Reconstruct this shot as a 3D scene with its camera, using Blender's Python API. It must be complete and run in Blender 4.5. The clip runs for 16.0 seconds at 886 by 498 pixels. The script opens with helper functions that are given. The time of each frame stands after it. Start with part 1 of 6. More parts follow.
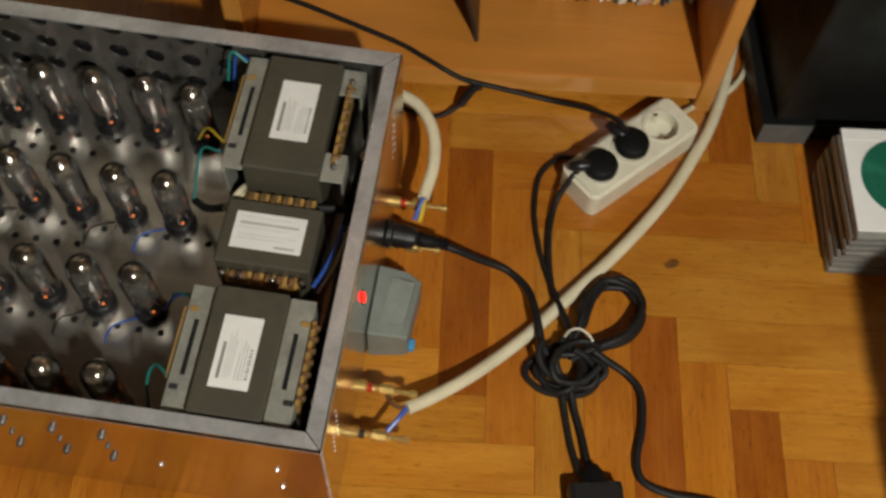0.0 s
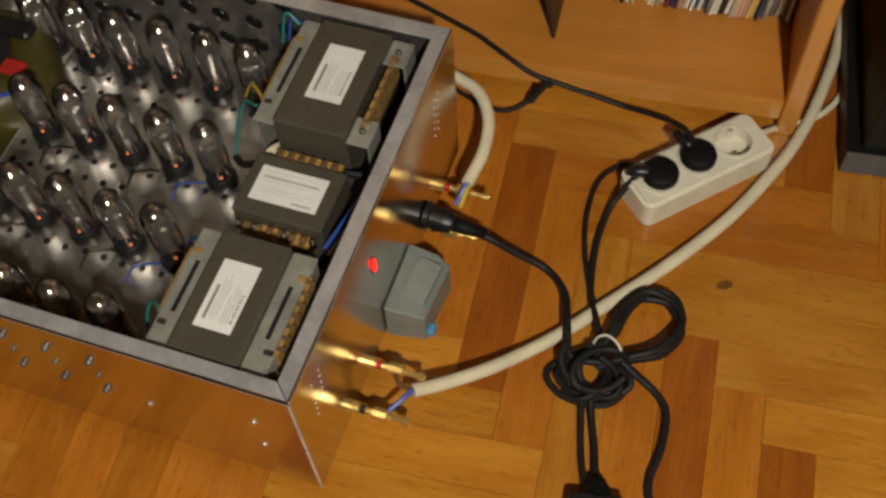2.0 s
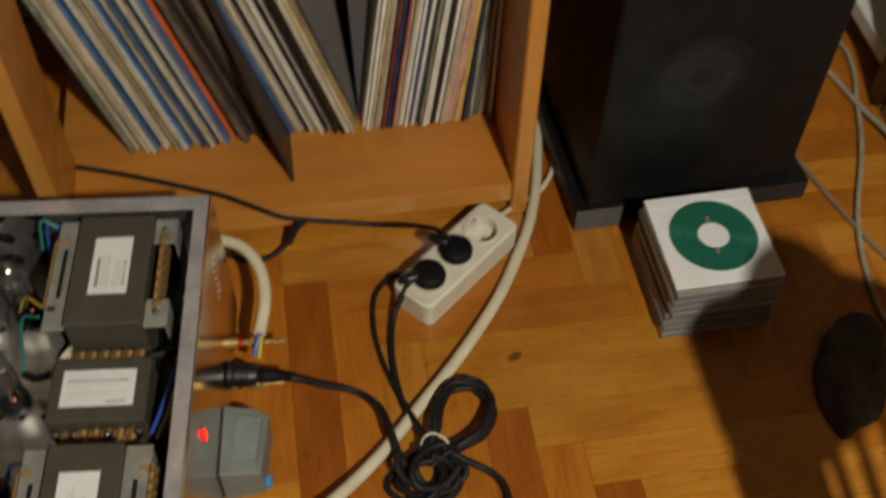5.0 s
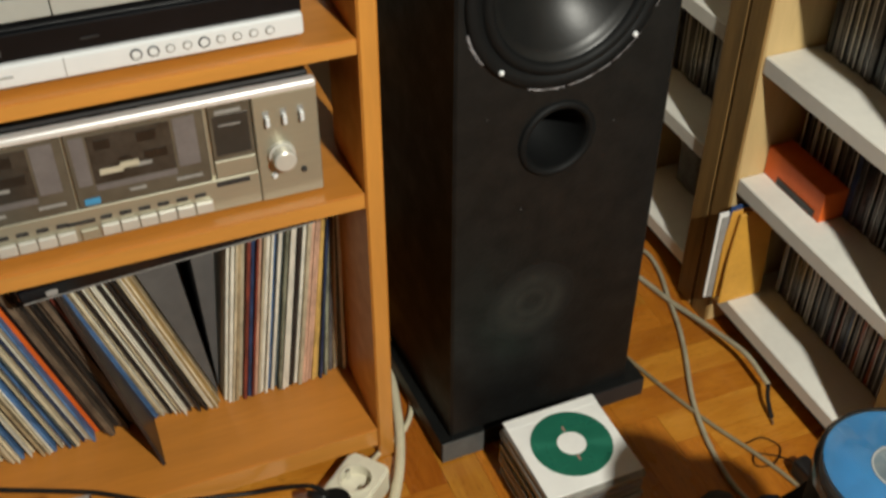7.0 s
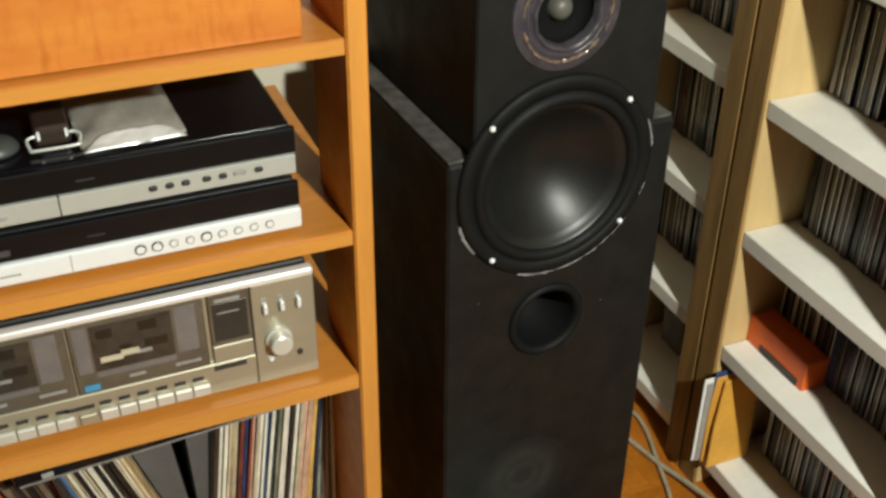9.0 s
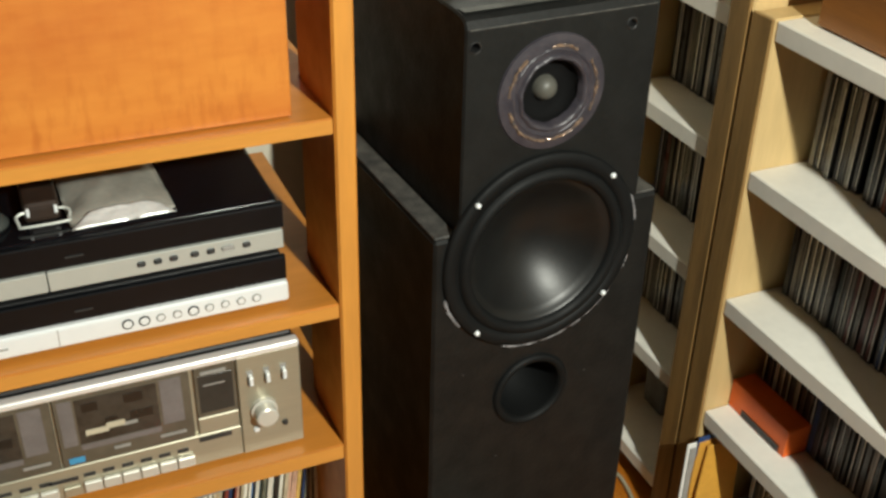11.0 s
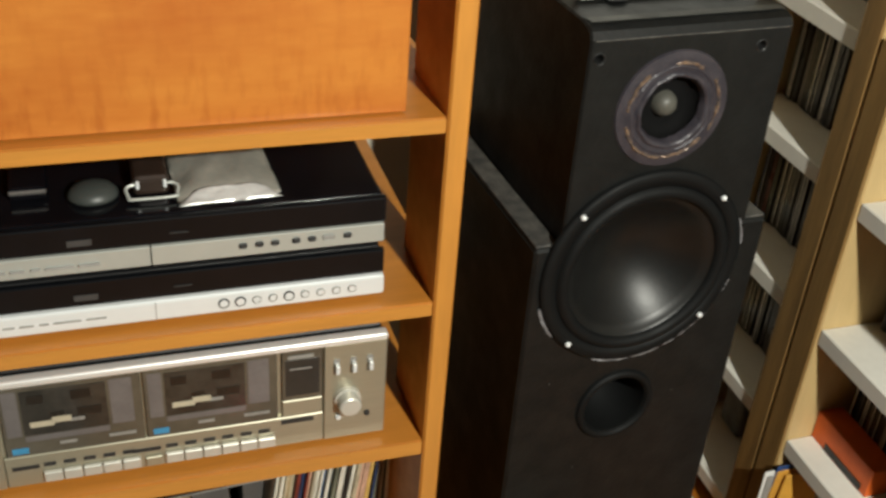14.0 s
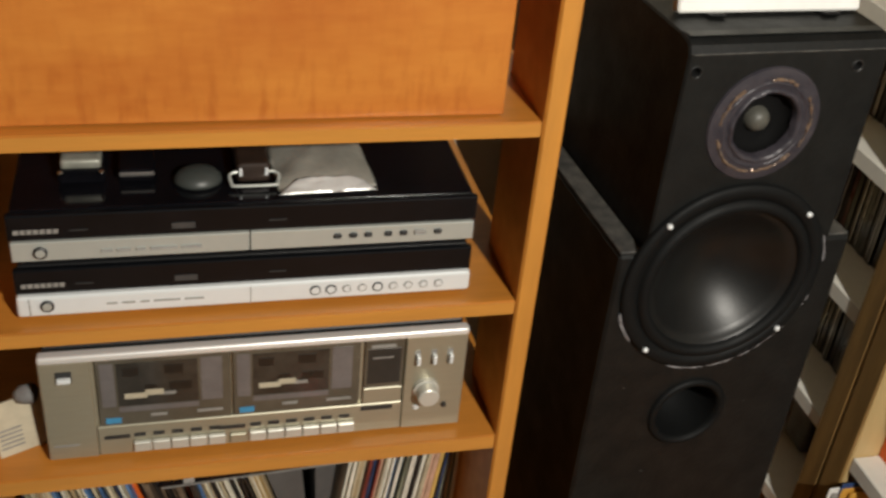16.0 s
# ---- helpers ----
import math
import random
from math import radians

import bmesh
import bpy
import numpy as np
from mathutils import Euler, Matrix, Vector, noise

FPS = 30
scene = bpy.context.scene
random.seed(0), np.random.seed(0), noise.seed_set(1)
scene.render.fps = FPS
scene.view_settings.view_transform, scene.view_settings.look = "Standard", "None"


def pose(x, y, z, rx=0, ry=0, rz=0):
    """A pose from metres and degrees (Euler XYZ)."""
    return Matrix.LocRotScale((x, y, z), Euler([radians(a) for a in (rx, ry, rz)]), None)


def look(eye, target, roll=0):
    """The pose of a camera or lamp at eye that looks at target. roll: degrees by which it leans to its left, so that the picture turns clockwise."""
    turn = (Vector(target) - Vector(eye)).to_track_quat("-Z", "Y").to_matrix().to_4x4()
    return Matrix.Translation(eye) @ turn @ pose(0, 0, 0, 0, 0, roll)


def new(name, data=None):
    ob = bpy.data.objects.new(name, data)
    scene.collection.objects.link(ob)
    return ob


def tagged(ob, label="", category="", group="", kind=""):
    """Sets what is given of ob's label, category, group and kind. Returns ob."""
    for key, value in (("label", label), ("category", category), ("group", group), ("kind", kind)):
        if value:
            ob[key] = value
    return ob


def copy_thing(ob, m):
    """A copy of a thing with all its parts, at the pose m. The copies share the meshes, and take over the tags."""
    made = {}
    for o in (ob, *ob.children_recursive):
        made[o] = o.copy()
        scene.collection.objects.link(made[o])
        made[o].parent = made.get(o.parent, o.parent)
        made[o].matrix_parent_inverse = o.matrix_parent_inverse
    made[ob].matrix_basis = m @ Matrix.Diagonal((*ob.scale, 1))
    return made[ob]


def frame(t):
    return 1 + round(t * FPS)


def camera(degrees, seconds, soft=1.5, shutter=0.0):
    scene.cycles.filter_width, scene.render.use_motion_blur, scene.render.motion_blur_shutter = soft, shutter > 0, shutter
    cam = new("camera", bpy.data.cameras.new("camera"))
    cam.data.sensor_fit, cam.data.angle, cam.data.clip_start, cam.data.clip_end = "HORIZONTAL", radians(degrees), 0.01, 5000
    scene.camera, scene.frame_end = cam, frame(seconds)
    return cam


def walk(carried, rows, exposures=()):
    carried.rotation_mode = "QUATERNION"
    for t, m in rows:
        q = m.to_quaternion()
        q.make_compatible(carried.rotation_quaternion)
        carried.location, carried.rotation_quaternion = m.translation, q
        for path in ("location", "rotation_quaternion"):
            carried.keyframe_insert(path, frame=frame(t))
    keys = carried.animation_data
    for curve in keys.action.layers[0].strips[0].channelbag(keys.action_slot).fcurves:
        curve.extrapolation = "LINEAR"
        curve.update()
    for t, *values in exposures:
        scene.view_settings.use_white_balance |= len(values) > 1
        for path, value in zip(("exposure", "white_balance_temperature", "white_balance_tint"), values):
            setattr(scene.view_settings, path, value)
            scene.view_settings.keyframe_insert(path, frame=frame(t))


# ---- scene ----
cam = camera(44.1, 16.0, soft=2.8, shutter=0.5)
PATH = [
    (0, (-0.299, -0.781, 1.072), (-0.284, 0.161, -0.692), 4.0),
    (0.5, (-0.248, -0.787, 1.065), (-0.383, 0.164, -0.689), 2.0),
    (1, (-0.185, -0.799, 1.042), (-0.461, 0.16, -0.692), -0.6),
    (1.5, (-0.163, -0.798, 1.018), (-0.472, 0.156, -0.713), -3.5),
    (2, (-0.154, -0.809, 1.009), (-0.458, 0.178, -0.704), -4.7),
    (2.5, (-0.142, -0.831, 1.006), (-0.364, 0.188, -0.701), -2.5),
    (3, (-0.151, -0.838, 1.011), (-0.347, 0.194, -0.69), -2.2),
    (3.2, (-0.15, -0.838, 1.016), (-0.322, 0.206, -0.682), -1.4),
    (5.3, (-0.244, -0.858, 1.066), (0.05, 0.409, -0.453), 1.0),
    (5.5, (-0.248, -0.867, 1.072), (0.102, 0.449, -0.393), 0.6),
    (6, (-0.258, -0.885, 1.088), (0.207, 0.488, -0.289), 0.4),
    (6.5, (-0.265, -0.89, 1.103), (0.294, 0.494, -0.229), 1.3),
    (7, (-0.269, -0.891, 1.122), (0.305, 0.537, -0.156), 0.2),
    (7.5, (-0.275, -0.886, 1.137), (0.321, 0.583, -0.082), -0.2),
    (8, (-0.28, -0.877, 1.152), (0.345, 0.612, -0.028), 1.2),
    (8.5, (-0.279, -0.877, 1.169), (0.331, 0.651, 0.032), -0.1),
    (9, (-0.274, -0.876, 1.19), (0.378, 0.664, 0.093), 0.6),
    (9.5, (-0.271, -0.878, 1.205), (0.395, 0.683, 0.147), 0.5),
    (9.7, (-0.27, -0.885, 1.21), (0.403, 0.686, 0.171), 0.5),
    (12, (-0.277, -0.849, 1.227), (0.42, 0.712, 0.189), 2.2),
    (12.5, (-0.279, -0.845, 1.229), (0.409, 0.717, 0.186), 2.8),
    (13, (-0.285, -0.839, 1.232), (0.37, 0.73, 0.18), 3.4),
    (13.5, (-0.288, -0.843, 1.233), (0.329, 0.737, 0.174), 3.8),
    (14, (-0.293, -0.834, 1.238), (0.276, 0.753, 0.163), 4.6),
    (14.5, (-0.303, -0.831, 1.241), (0.207, 0.768, 0.154), 5.1),
    (15, (-0.313, -0.834, 1.243), (0.175, 0.77, 0.154), 6.0),
    (15.5, (-0.318, -0.838, 1.249), (0.197, 0.761, 0.165), 5.9),
    (16, (-0.33, -0.848, 1.252), (0.141, 0.763, 0.164), 5.9),
]
EXPOSURES = [(0.0, 0.02, 6500, 9), (0.5, 0.10, 6500, 9), (1.0, -0.06, 6600, 10), (3.2, -0.06, 6850, 11), (5.3, -0.26, 6700, 11), (6.0, -0.18, 6750, 10), (7.0, 0.35, 6500, 7), (9.0, 0.60, 6400, 3), (12.0, 0.52, 6400, 3), (14.0, 0.34, 6450, 6), (16.0, 0.09, 6600, 11)]
walk(cam, [(t, look(eye, target, roll)) for t, eye, target, roll in PATH], EXPOSURES)

# ---- light ----
world = bpy.data.worlds.new("room_air")
world.use_nodes = True
world.node_tree.nodes["Background"].inputs[0].default_value = (1.0, 0.97, 0.9, 1)
world.node_tree.nodes["Background"].inputs[1].default_value = 0.010
scene.world = world
lamp_data = bpy.data.lights.new("lamp_light", "SPOT")
lamp_data.energy, lamp_data.color, lamp_data.shadow_soft_size = 124.0, (1.0, 0.965, 0.87), 0.033
lamp_data.spot_size, lamp_data.spot_blend = radians(112), 0.75
lamp_light = new("lamp_light", lamp_data)
lamp_light.matrix_basis = look((0.20, -1.45, 1.60), (-0.08, -0.15, 0.42))


# ---- mesh helpers ----
def link(bm, node, parent=None, mat=None, m=None, smooth=False):
    me = bpy.data.meshes.new(node)
    bm.normal_update()
    bm.to_mesh(me)
    bm.free()
    if smooth:
        for p in me.polygons:
            p.use_smooth = True
    ob = new(node, me)
    if mat:
        me.materials.append(mat)
    if parent:
        ob.parent = parent
    if m is not None:
        ob.matrix_basis = m
    return ob


def part(name, bm, material, parent, label="", m=None, smooth=False):
    ob = link(bm, name, parent, material, m, smooth)
    if label:
        tagged(ob, label)
    return ob


def thing(name, label, category, m=None, group="", kind=""):
    ob = new(name)
    ob.empty_display_size = 0.05
    if m is not None:
        ob.matrix_basis = m
    return tagged(ob, label, category, group, kind)


def box(x0, x1, y0, y1, z0, z1, bevel=0.0, seg=1, bm=None):
    made = bm or bmesh.new()
    v = bmesh.ops.create_cube(made, size=1.0)["verts"]
    for p in v:
        p.co = Vector((x0 + (p.co.x + 0.5) * (x1 - x0), y0 + (p.co.y + 0.5) * (y1 - y0), z0 + (p.co.z + 0.5) * (z1 - z0)))
    if bevel > 0:
        e = list({e for p in v for e in p.link_edges})
        bmesh.ops.bevel(made, geom=e, offset=bevel, segments=seg, affect="EDGES", profile=0.6)
    return made


def lathe(profile, steps=32, bm=None, m=None):
    """Turns (radius, height) pairs about z."""
    made = bm or bmesh.new()
    m = m or Matrix()
    rings = []
    for r, z in profile:
        if r < 1e-6:
            rings.append([made.verts.new(m @ Vector((0, 0, z)))])
        else:
            rings.append([made.verts.new(m @ Vector((r * math.cos(2 * math.pi * k / steps), r * math.sin(2 * math.pi * k / steps), z))) for k in range(steps)])
    for a, b in zip(rings, rings[1:]):
        for k in range(steps):
            n = (k + 1) % steps
            if len(a) == 1 and len(b) == 1:
                continue
            if len(a) == 1:
                made.faces.new((a[0], b[k], b[n]))
            elif len(b) == 1:
                made.faces.new((a[k], b[0], a[n]))
            else:
                made.faces.new((a[k], b[k], b[n], a[n]))
    bmesh.ops.recalc_face_normals(made, faces=made.faces[:])
    return made


def smooth_path(points, per=8):
    p = [Vector(q) for q in points]
    p = [2 * p[0] - p[1]] + p + [2 * p[-1] - p[-2]]
    out = []
    for i in range(1, len(p) - 2):
        for k in range(per):
            t = k / per
            a, b, c, d = p[i - 1], p[i], p[i + 1], p[i + 2]
            out.append(0.5 * (2 * b + (c - a) * t + (2 * a - 5 * b + 4 * c - d) * t * t + (3 * b - a - 3 * c + d) * t ** 3))
    return out + [p[-2]]


def tube(points, r, steps=10, per=8, bm=None):
    made = bm or bmesh.new()
    line = smooth_path(points, per)
    rings, up = [], Vector((0.13, 0.21, 1)).normalized()
    for i, p in enumerate(line):
        t = (line[min(i + 1, len(line) - 1)] - line[max(i - 1, 0)]).normalized()
        s = t.cross(up)
        s = s.normalized() if s.length > 1e-4 else Vector((1, 0, 0))
        up = s.cross(t)
        rings.append([made.verts.new(p + r * (math.cos(2 * math.pi * k / steps) * s + math.sin(2 * math.pi * k / steps) * up)) for k in range(steps)])
    for a, b in zip(rings, rings[1:]):
        for k in range(steps):
            made.faces.new((a[k], a[(k + 1) % steps], b[(k + 1) % steps], b[k]))
    made.faces.new(rings[0][::-1])
    made.faces.new(rings[-1])
    bmesh.ops.recalc_face_normals(made, faces=made.faces[:])
    return made


def prism(points, z0, z1):
    bm = bmesh.new()
    a = [bm.verts.new((x, y, z0)) for x, y in points]
    b = [bm.verts.new((x, y, z1)) for x, y in points]
    bm.faces.new(a[::-1])
    bm.faces.new(b)
    for k in range(len(a)):
        n = (k + 1) % len(a)
        bm.faces.new((a[k], a[n], b[n], b[k]))
    bmesh.ops.recalc_face_normals(bm, faces=bm.faces[:])
    return bm


def holed_sheet(x0, cols, dx, z0, rows, dz, r, y0, y1, seg=20):
    """An upright sheet with a round hole in each cell."""
    bm = bmesh.new()
    for i in range(cols):
        for j in range(rows):
            cx, cz = x0 + (i + 0.5) * dx, z0 + (j + 0.5) * dz
            rim, edge = [], []
            for k in range(seg):
                a = 2 * math.pi * (k + 0.5) / seg
                c, s = math.cos(a), math.sin(a)
                q = min(dx / 2 / abs(c), dz / 2 / abs(s))
                rim.append((cx + r * c, cz + r * s))
                edge.append((cx + q * c, cz + q * s))
            v = [[bm.verts.new((p[0], y, p[1])) for p in line] for y in (y0, y1) for line in (rim, edge)]
            for k in range(seg):
                n = (k + 1) % seg
                bm.faces.new((v[0][k], v[0][n], v[1][n], v[1][k]))
                bm.faces.new((v[2][k], v[3][k], v[3][n], v[2][n]))
                bm.faces.new((v[0][k], v[2][k], v[2][n], v[0][n]))
    return bm


def carve(ob, cuts, up=False):
    """Cuts round holes into a solid part: (x, z, radius, depth) from its front, or (x, y, radius, depth) from z = 0.038."""
    b = bmesh.new()
    for x, z, r, depth in cuts:
        lathe([(0, -depth), (r, -depth), (r, 0.02), (0, 0.02)], 56, b, pose(x, z, 0.038) if up else pose(x, 0, z, 90, 0, 0))
    cutter = link(b, "cutter")
    cutter.parent = ob.parent
    mod = ob.modifiers.new("holes", "BOOLEAN")
    mod.object, mod.solver = cutter, "EXACT"
    bpy.context.view_layer.update()
    me = bpy.data.meshes.new_from_object(ob.evaluated_get(bpy.context.evaluated_depsgraph_get()))
    ob.modifiers.clear()
    ob.data = me
    bpy.data.objects.remove(cutter)


# ---- materials ----
def material(name, colour, rough=0.5, metal=0.0, scale=30.0, vary=0.15, bump=0.05, stretch=(1, 1, 1), colour2=None, spec=0.5, coat=0.0, random_tone=0.0, fine=6.0, palette=None, rough_vary=0.12):
    """A surface with two scales of tone, uneven gloss and a fine relief. palette: colours that repeats share out among them."""
    mat = bpy.data.materials.new(name)
    mat.use_nodes = True
    t = mat.node_tree
    b = t.nodes["Principled BSDF"]
    b.inputs["Metallic"].default_value = metal
    b.inputs["Specular IOR Level"].default_value, b.inputs["Coat Weight"].default_value = spec, coat
    b.inputs["Coat Roughness"].default_value = 0.15
    at = t.nodes.new("ShaderNodeTexCoord")
    mp = t.nodes.new("ShaderNodeMapping")
    mp.inputs["Scale"].default_value = stretch
    t.links.new(at.outputs["Object"], mp.inputs["Vector"])
    info = t.nodes.new("ShaderNodeObjectInfo")
    comb = t.nodes.new("ShaderNodeCombineXYZ")
    for k in range(3):
        t.links.new(info.outputs["Random"], comb.inputs[k])
    shift = t.nodes.new("ShaderNodeVectorMath")
    shift.operation = "MULTIPLY_ADD"
    shift.inputs[1].default_value = (13, 29, 7)
    t.links.new(comb.outputs[0], shift.inputs[0])
    t.links.new(mp.outputs["Vector"], shift.inputs[2])
    n1, n2 = t.nodes.new("ShaderNodeTexNoise"), t.nodes.new("ShaderNodeTexNoise")
    n1.inputs["Scale"].default_value, n1.inputs["Detail"].default_value = scale, 4
    n2.inputs["Scale"].default_value, n2.inputs["Detail"].default_value = scale * fine, 3
    for n in (n1, n2):
        t.links.new(shift.outputs[0], n.inputs["Vector"])
    add = t.nodes.new("ShaderNodeMath")
    add.operation = "MULTIPLY_ADD"
    add.inputs[1].default_value = 0.4
    t.links.new(n2.outputs["Fac"], add.inputs[0])
    t.links.new(n1.outputs["Fac"], add.inputs[2])
    ramp = t.nodes.new("ShaderNodeMapRange")
    ramp.inputs["From Min"].default_value, ramp.inputs["From Max"].default_value = 0.5, 0.95
    t.links.new(add.outputs[0], ramp.inputs["Value"])
    mix = t.nodes.new("ShaderNodeMix")
    mix.data_type = "RGBA"
    t.links.new(ramp.outputs[0], mix.inputs["Factor"])
    if palette:
        cr = t.nodes.new("ShaderNodeValToRGB")
        cr.color_ramp.interpolation = "CONSTANT"
        while len(cr.color_ramp.elements) < len(palette):
            cr.color_ramp.elements.new(0.99)
        for k, c in enumerate(palette):
            cr.color_ramp.elements[k].position = k / len(palette)
            cr.color_ramp.elements[k].color = (*c, 1)
        t.links.new(info.outputs["Random"], cr.inputs["Fac"])
        dim = t.nodes.new("ShaderNodeVectorMath")
        dim.operation = "SCALE"
        dim.inputs["Scale"].default_value = 1 - 2.2 * vary
        t.links.new(cr.outputs["Color"], dim.inputs[0])
        t.links.new(cr.outputs["Color"], mix.inputs["A"])
        t.links.new(dim.outputs[0], mix.inputs["B"])
    else:
        c2 = colour2 or tuple(c * (1 - 2.2 * vary) for c in colour)
        mix.inputs["A"].default_value, mix.inputs["B"].default_value = (*colour, 1), (*c2, 1)
    last = mix.outputs["Result"]
    if random_tone:
        hsv = t.nodes.new("ShaderNodeHueSaturation")
        mr = t.nodes.new("ShaderNodeMapRange")
        mr.inputs["To Min"].default_value, mr.inputs["To Max"].default_value = 1 - random_tone, 1 + random_tone
        t.links.new(info.outputs["Random"], mr.inputs["Value"])
        t.links.new(mr.outputs[0], hsv.inputs["Value"])
        t.links.new(last, hsv.inputs["Color"])
        last = hsv.outputs["Color"]
    t.links.new(last, b.inputs["Base Color"])
    rr = t.nodes.new("ShaderNodeMapRange")
    rr.inputs["To Min"].default_value, rr.inputs["To Max"].default_value = max(0.02, rough - rough_vary), min(1, rough + rough_vary)
    t.links.new(n1.outputs["Fac"], rr.inputs["Value"])
    t.links.new(rr.outputs[0], b.inputs["Roughness"])
    if bump:
        bp = t.nodes.new("ShaderNodeBump")
        bp.inputs["Strength"].default_value, bp.inputs["Distance"].default_value = bump, 0.002
        t.links.new(n2.outputs["Fac"], bp.inputs["Height"])
        t.links.new(bp.outputs["Normal"], b.inputs["Normal"])
    return mat


def glass(name, tint=(1, 1, 1), gloss=0.03, body=0.0):
    """Thin clear sheet: see-through, with a reflection that grows at the rim. body: a share of milky plastic."""
    mat = bpy.data.materials.new(name)
    mat.use_nodes = True
    t = mat.node_tree
    t.nodes.remove(t.nodes["Principled BSDF"])
    out = t.nodes["Material Output"]
    clear, shine, mix, fr = (t.nodes.new("ShaderNode" + n) for n in ("BsdfTransparent", "BsdfGlossy", "MixShader", "Fresnel"))
    clear.inputs[0].default_value, shine.inputs["Roughness"].default_value = (*tint, 1), gloss
    fr.inputs[0].default_value = 1.5
    t.links.new(fr.outputs[0], mix.inputs[0])
    t.links.new(shine.outputs[0], mix.inputs[2])
    if body:
        milk, m2 = t.nodes.new("ShaderNodeBsdfDiffuse"), t.nodes.new("ShaderNodeMixShader")
        milk.inputs[0].default_value, m2.inputs[0].default_value = (0.5, 0.5, 0.48, 1), body
        t.links.new(clear.outputs[0], m2.inputs[1])
        t.links.new(milk.outputs[0], m2.inputs[2])
        t.links.new(m2.outputs[0], mix.inputs[1])
    else:
        t.links.new(clear.outputs[0], mix.inputs[1])
    t.links.new(mix.outputs[0], out.inputs[0])
    return mat


def glowing(name, colour, strength):
    mat = bpy.data.materials.new(name)
    mat.use_nodes = True
    b = mat.node_tree.nodes["Principled BSDF"]
    b.inputs["Base Color"].default_value = (*colour, 1)
    b.inputs["Emission Color"].default_value, b.inputs["Emission Strength"].default_value = (*colour, 1), strength
    return mat


def parquet_oak(name, light, dark):
    """Lacquered oak: broad streaks, fine grain lines along the block, short dark pores and patchy gloss."""
    mat = bpy.data.materials.new(name)
    mat.use_nodes = True
    t = mat.node_tree
    b = t.nodes["Principled BSDF"]
    b.inputs["Coat Weight"].default_value, b.inputs["Coat Roughness"].default_value = 0.1, 0.12
    at, info, comb, shift = (t.nodes.new("ShaderNode" + n) for n in ("TexCoord", "ObjectInfo", "CombineXYZ", "VectorMath"))
    shift.operation = "MULTIPLY_ADD"
    shift.inputs[1].default_value = (17, 31, 5)
    for k in range(3):
        t.links.new(info.outputs["Random"], comb.inputs[k])
    t.links.new(comb.outputs[0], shift.inputs[0])
    t.links.new(at.outputs["Object"], shift.inputs[2])
    tones = []
    for stretch, scale, detail in (((1, 3.5, 3.5), 9, 4), ((1, 16, 16), 16, 6), ((1, 7, 7), 70, 2), ((1, 1.6, 1), 11, 3)):
        mp, nz = t.nodes.new("ShaderNodeMapping"), t.nodes.new("ShaderNodeTexNoise")
        mp.inputs["Scale"].default_value = stretch
        nz.inputs["Scale"].default_value, nz.inputs["Detail"].default_value = scale, detail
        t.links.new(shift.outputs[0], mp.inputs["Vector"])
        t.links.new(mp.outputs["Vector"], nz.inputs["Vector"])
        tones.append(nz.outputs["Fac"])
    add, ramp, pore, wear, gloss = (t.nodes.new("ShaderNode" + n) for n in ("Math", "MapRange", "MapRange", "MapRange", "MapRange"))
    add.operation = "MULTIPLY_ADD"
    add.inputs[1].default_value = 0.7
    t.links.new(tones[1], add.inputs[0])
    t.links.new(tones[0], add.inputs[2])
    ramp.inputs["From Min"].default_value, ramp.inputs["From Max"].default_value = 0.66, 1.06
    t.links.new(add.outputs[0], ramp.inputs["Value"])
    mix, dark_mix, hsv = t.nodes.new("ShaderNodeMix"), t.nodes.new("ShaderNodeMix"), t.nodes.new("ShaderNodeHueSaturation")
    mix.data_type = dark_mix.data_type = "RGBA"
    mix.inputs["A"].default_value, mix.inputs["B"].default_value = (*light, 1), (*dark, 1)
    t.links.new(ramp.outputs[0], mix.inputs["Factor"])
    pore.inputs["From Min"].default_value, pore.inputs["From Max"].default_value, pore.inputs["To Max"].default_value = 0.58, 0.72, 0.55
    t.links.new(tones[2], pore.inputs["Value"])
    t.links.new(pore.outputs[0], dark_mix.inputs["Factor"])
    t.links.new(mix.outputs["Result"], dark_mix.inputs["A"])
    dark_mix.inputs["B"].default_value = (*(0.45 * c for c in dark), 1)
    wear.inputs["To Min"].default_value, wear.inputs["To Max"].default_value = 0.88, 1.12
    t.links.new(info.outputs["Random"], wear.inputs["Value"])
    t.links.new(wear.outputs[0], hsv.inputs["Value"])
    t.links.new(dark_mix.outputs["Result"], hsv.inputs["Color"])
    t.links.new(hsv.outputs["Color"], b.inputs["Base Color"])
    gloss.inputs["From Min"].default_value, gloss.inputs["From Max"].default_value = 0.3, 0.7
    gloss.inputs["To Min"].default_value, gloss.inputs["To Max"].default_value = 0.18, 0.36
    t.links.new(tones[3], gloss.inputs["Value"])
    t.links.new(gloss.outputs[0], b.inputs["Roughness"])
    bp = t.nodes.new("ShaderNodeBump")
    bp.inputs["Strength"].default_value, bp.inputs["Distance"].default_value = 0.10, 0.001
    t.links.new(tones[1], bp.inputs["Height"])
    t.links.new(bp.outputs["Normal"], b.inputs["Normal"])
    return mat


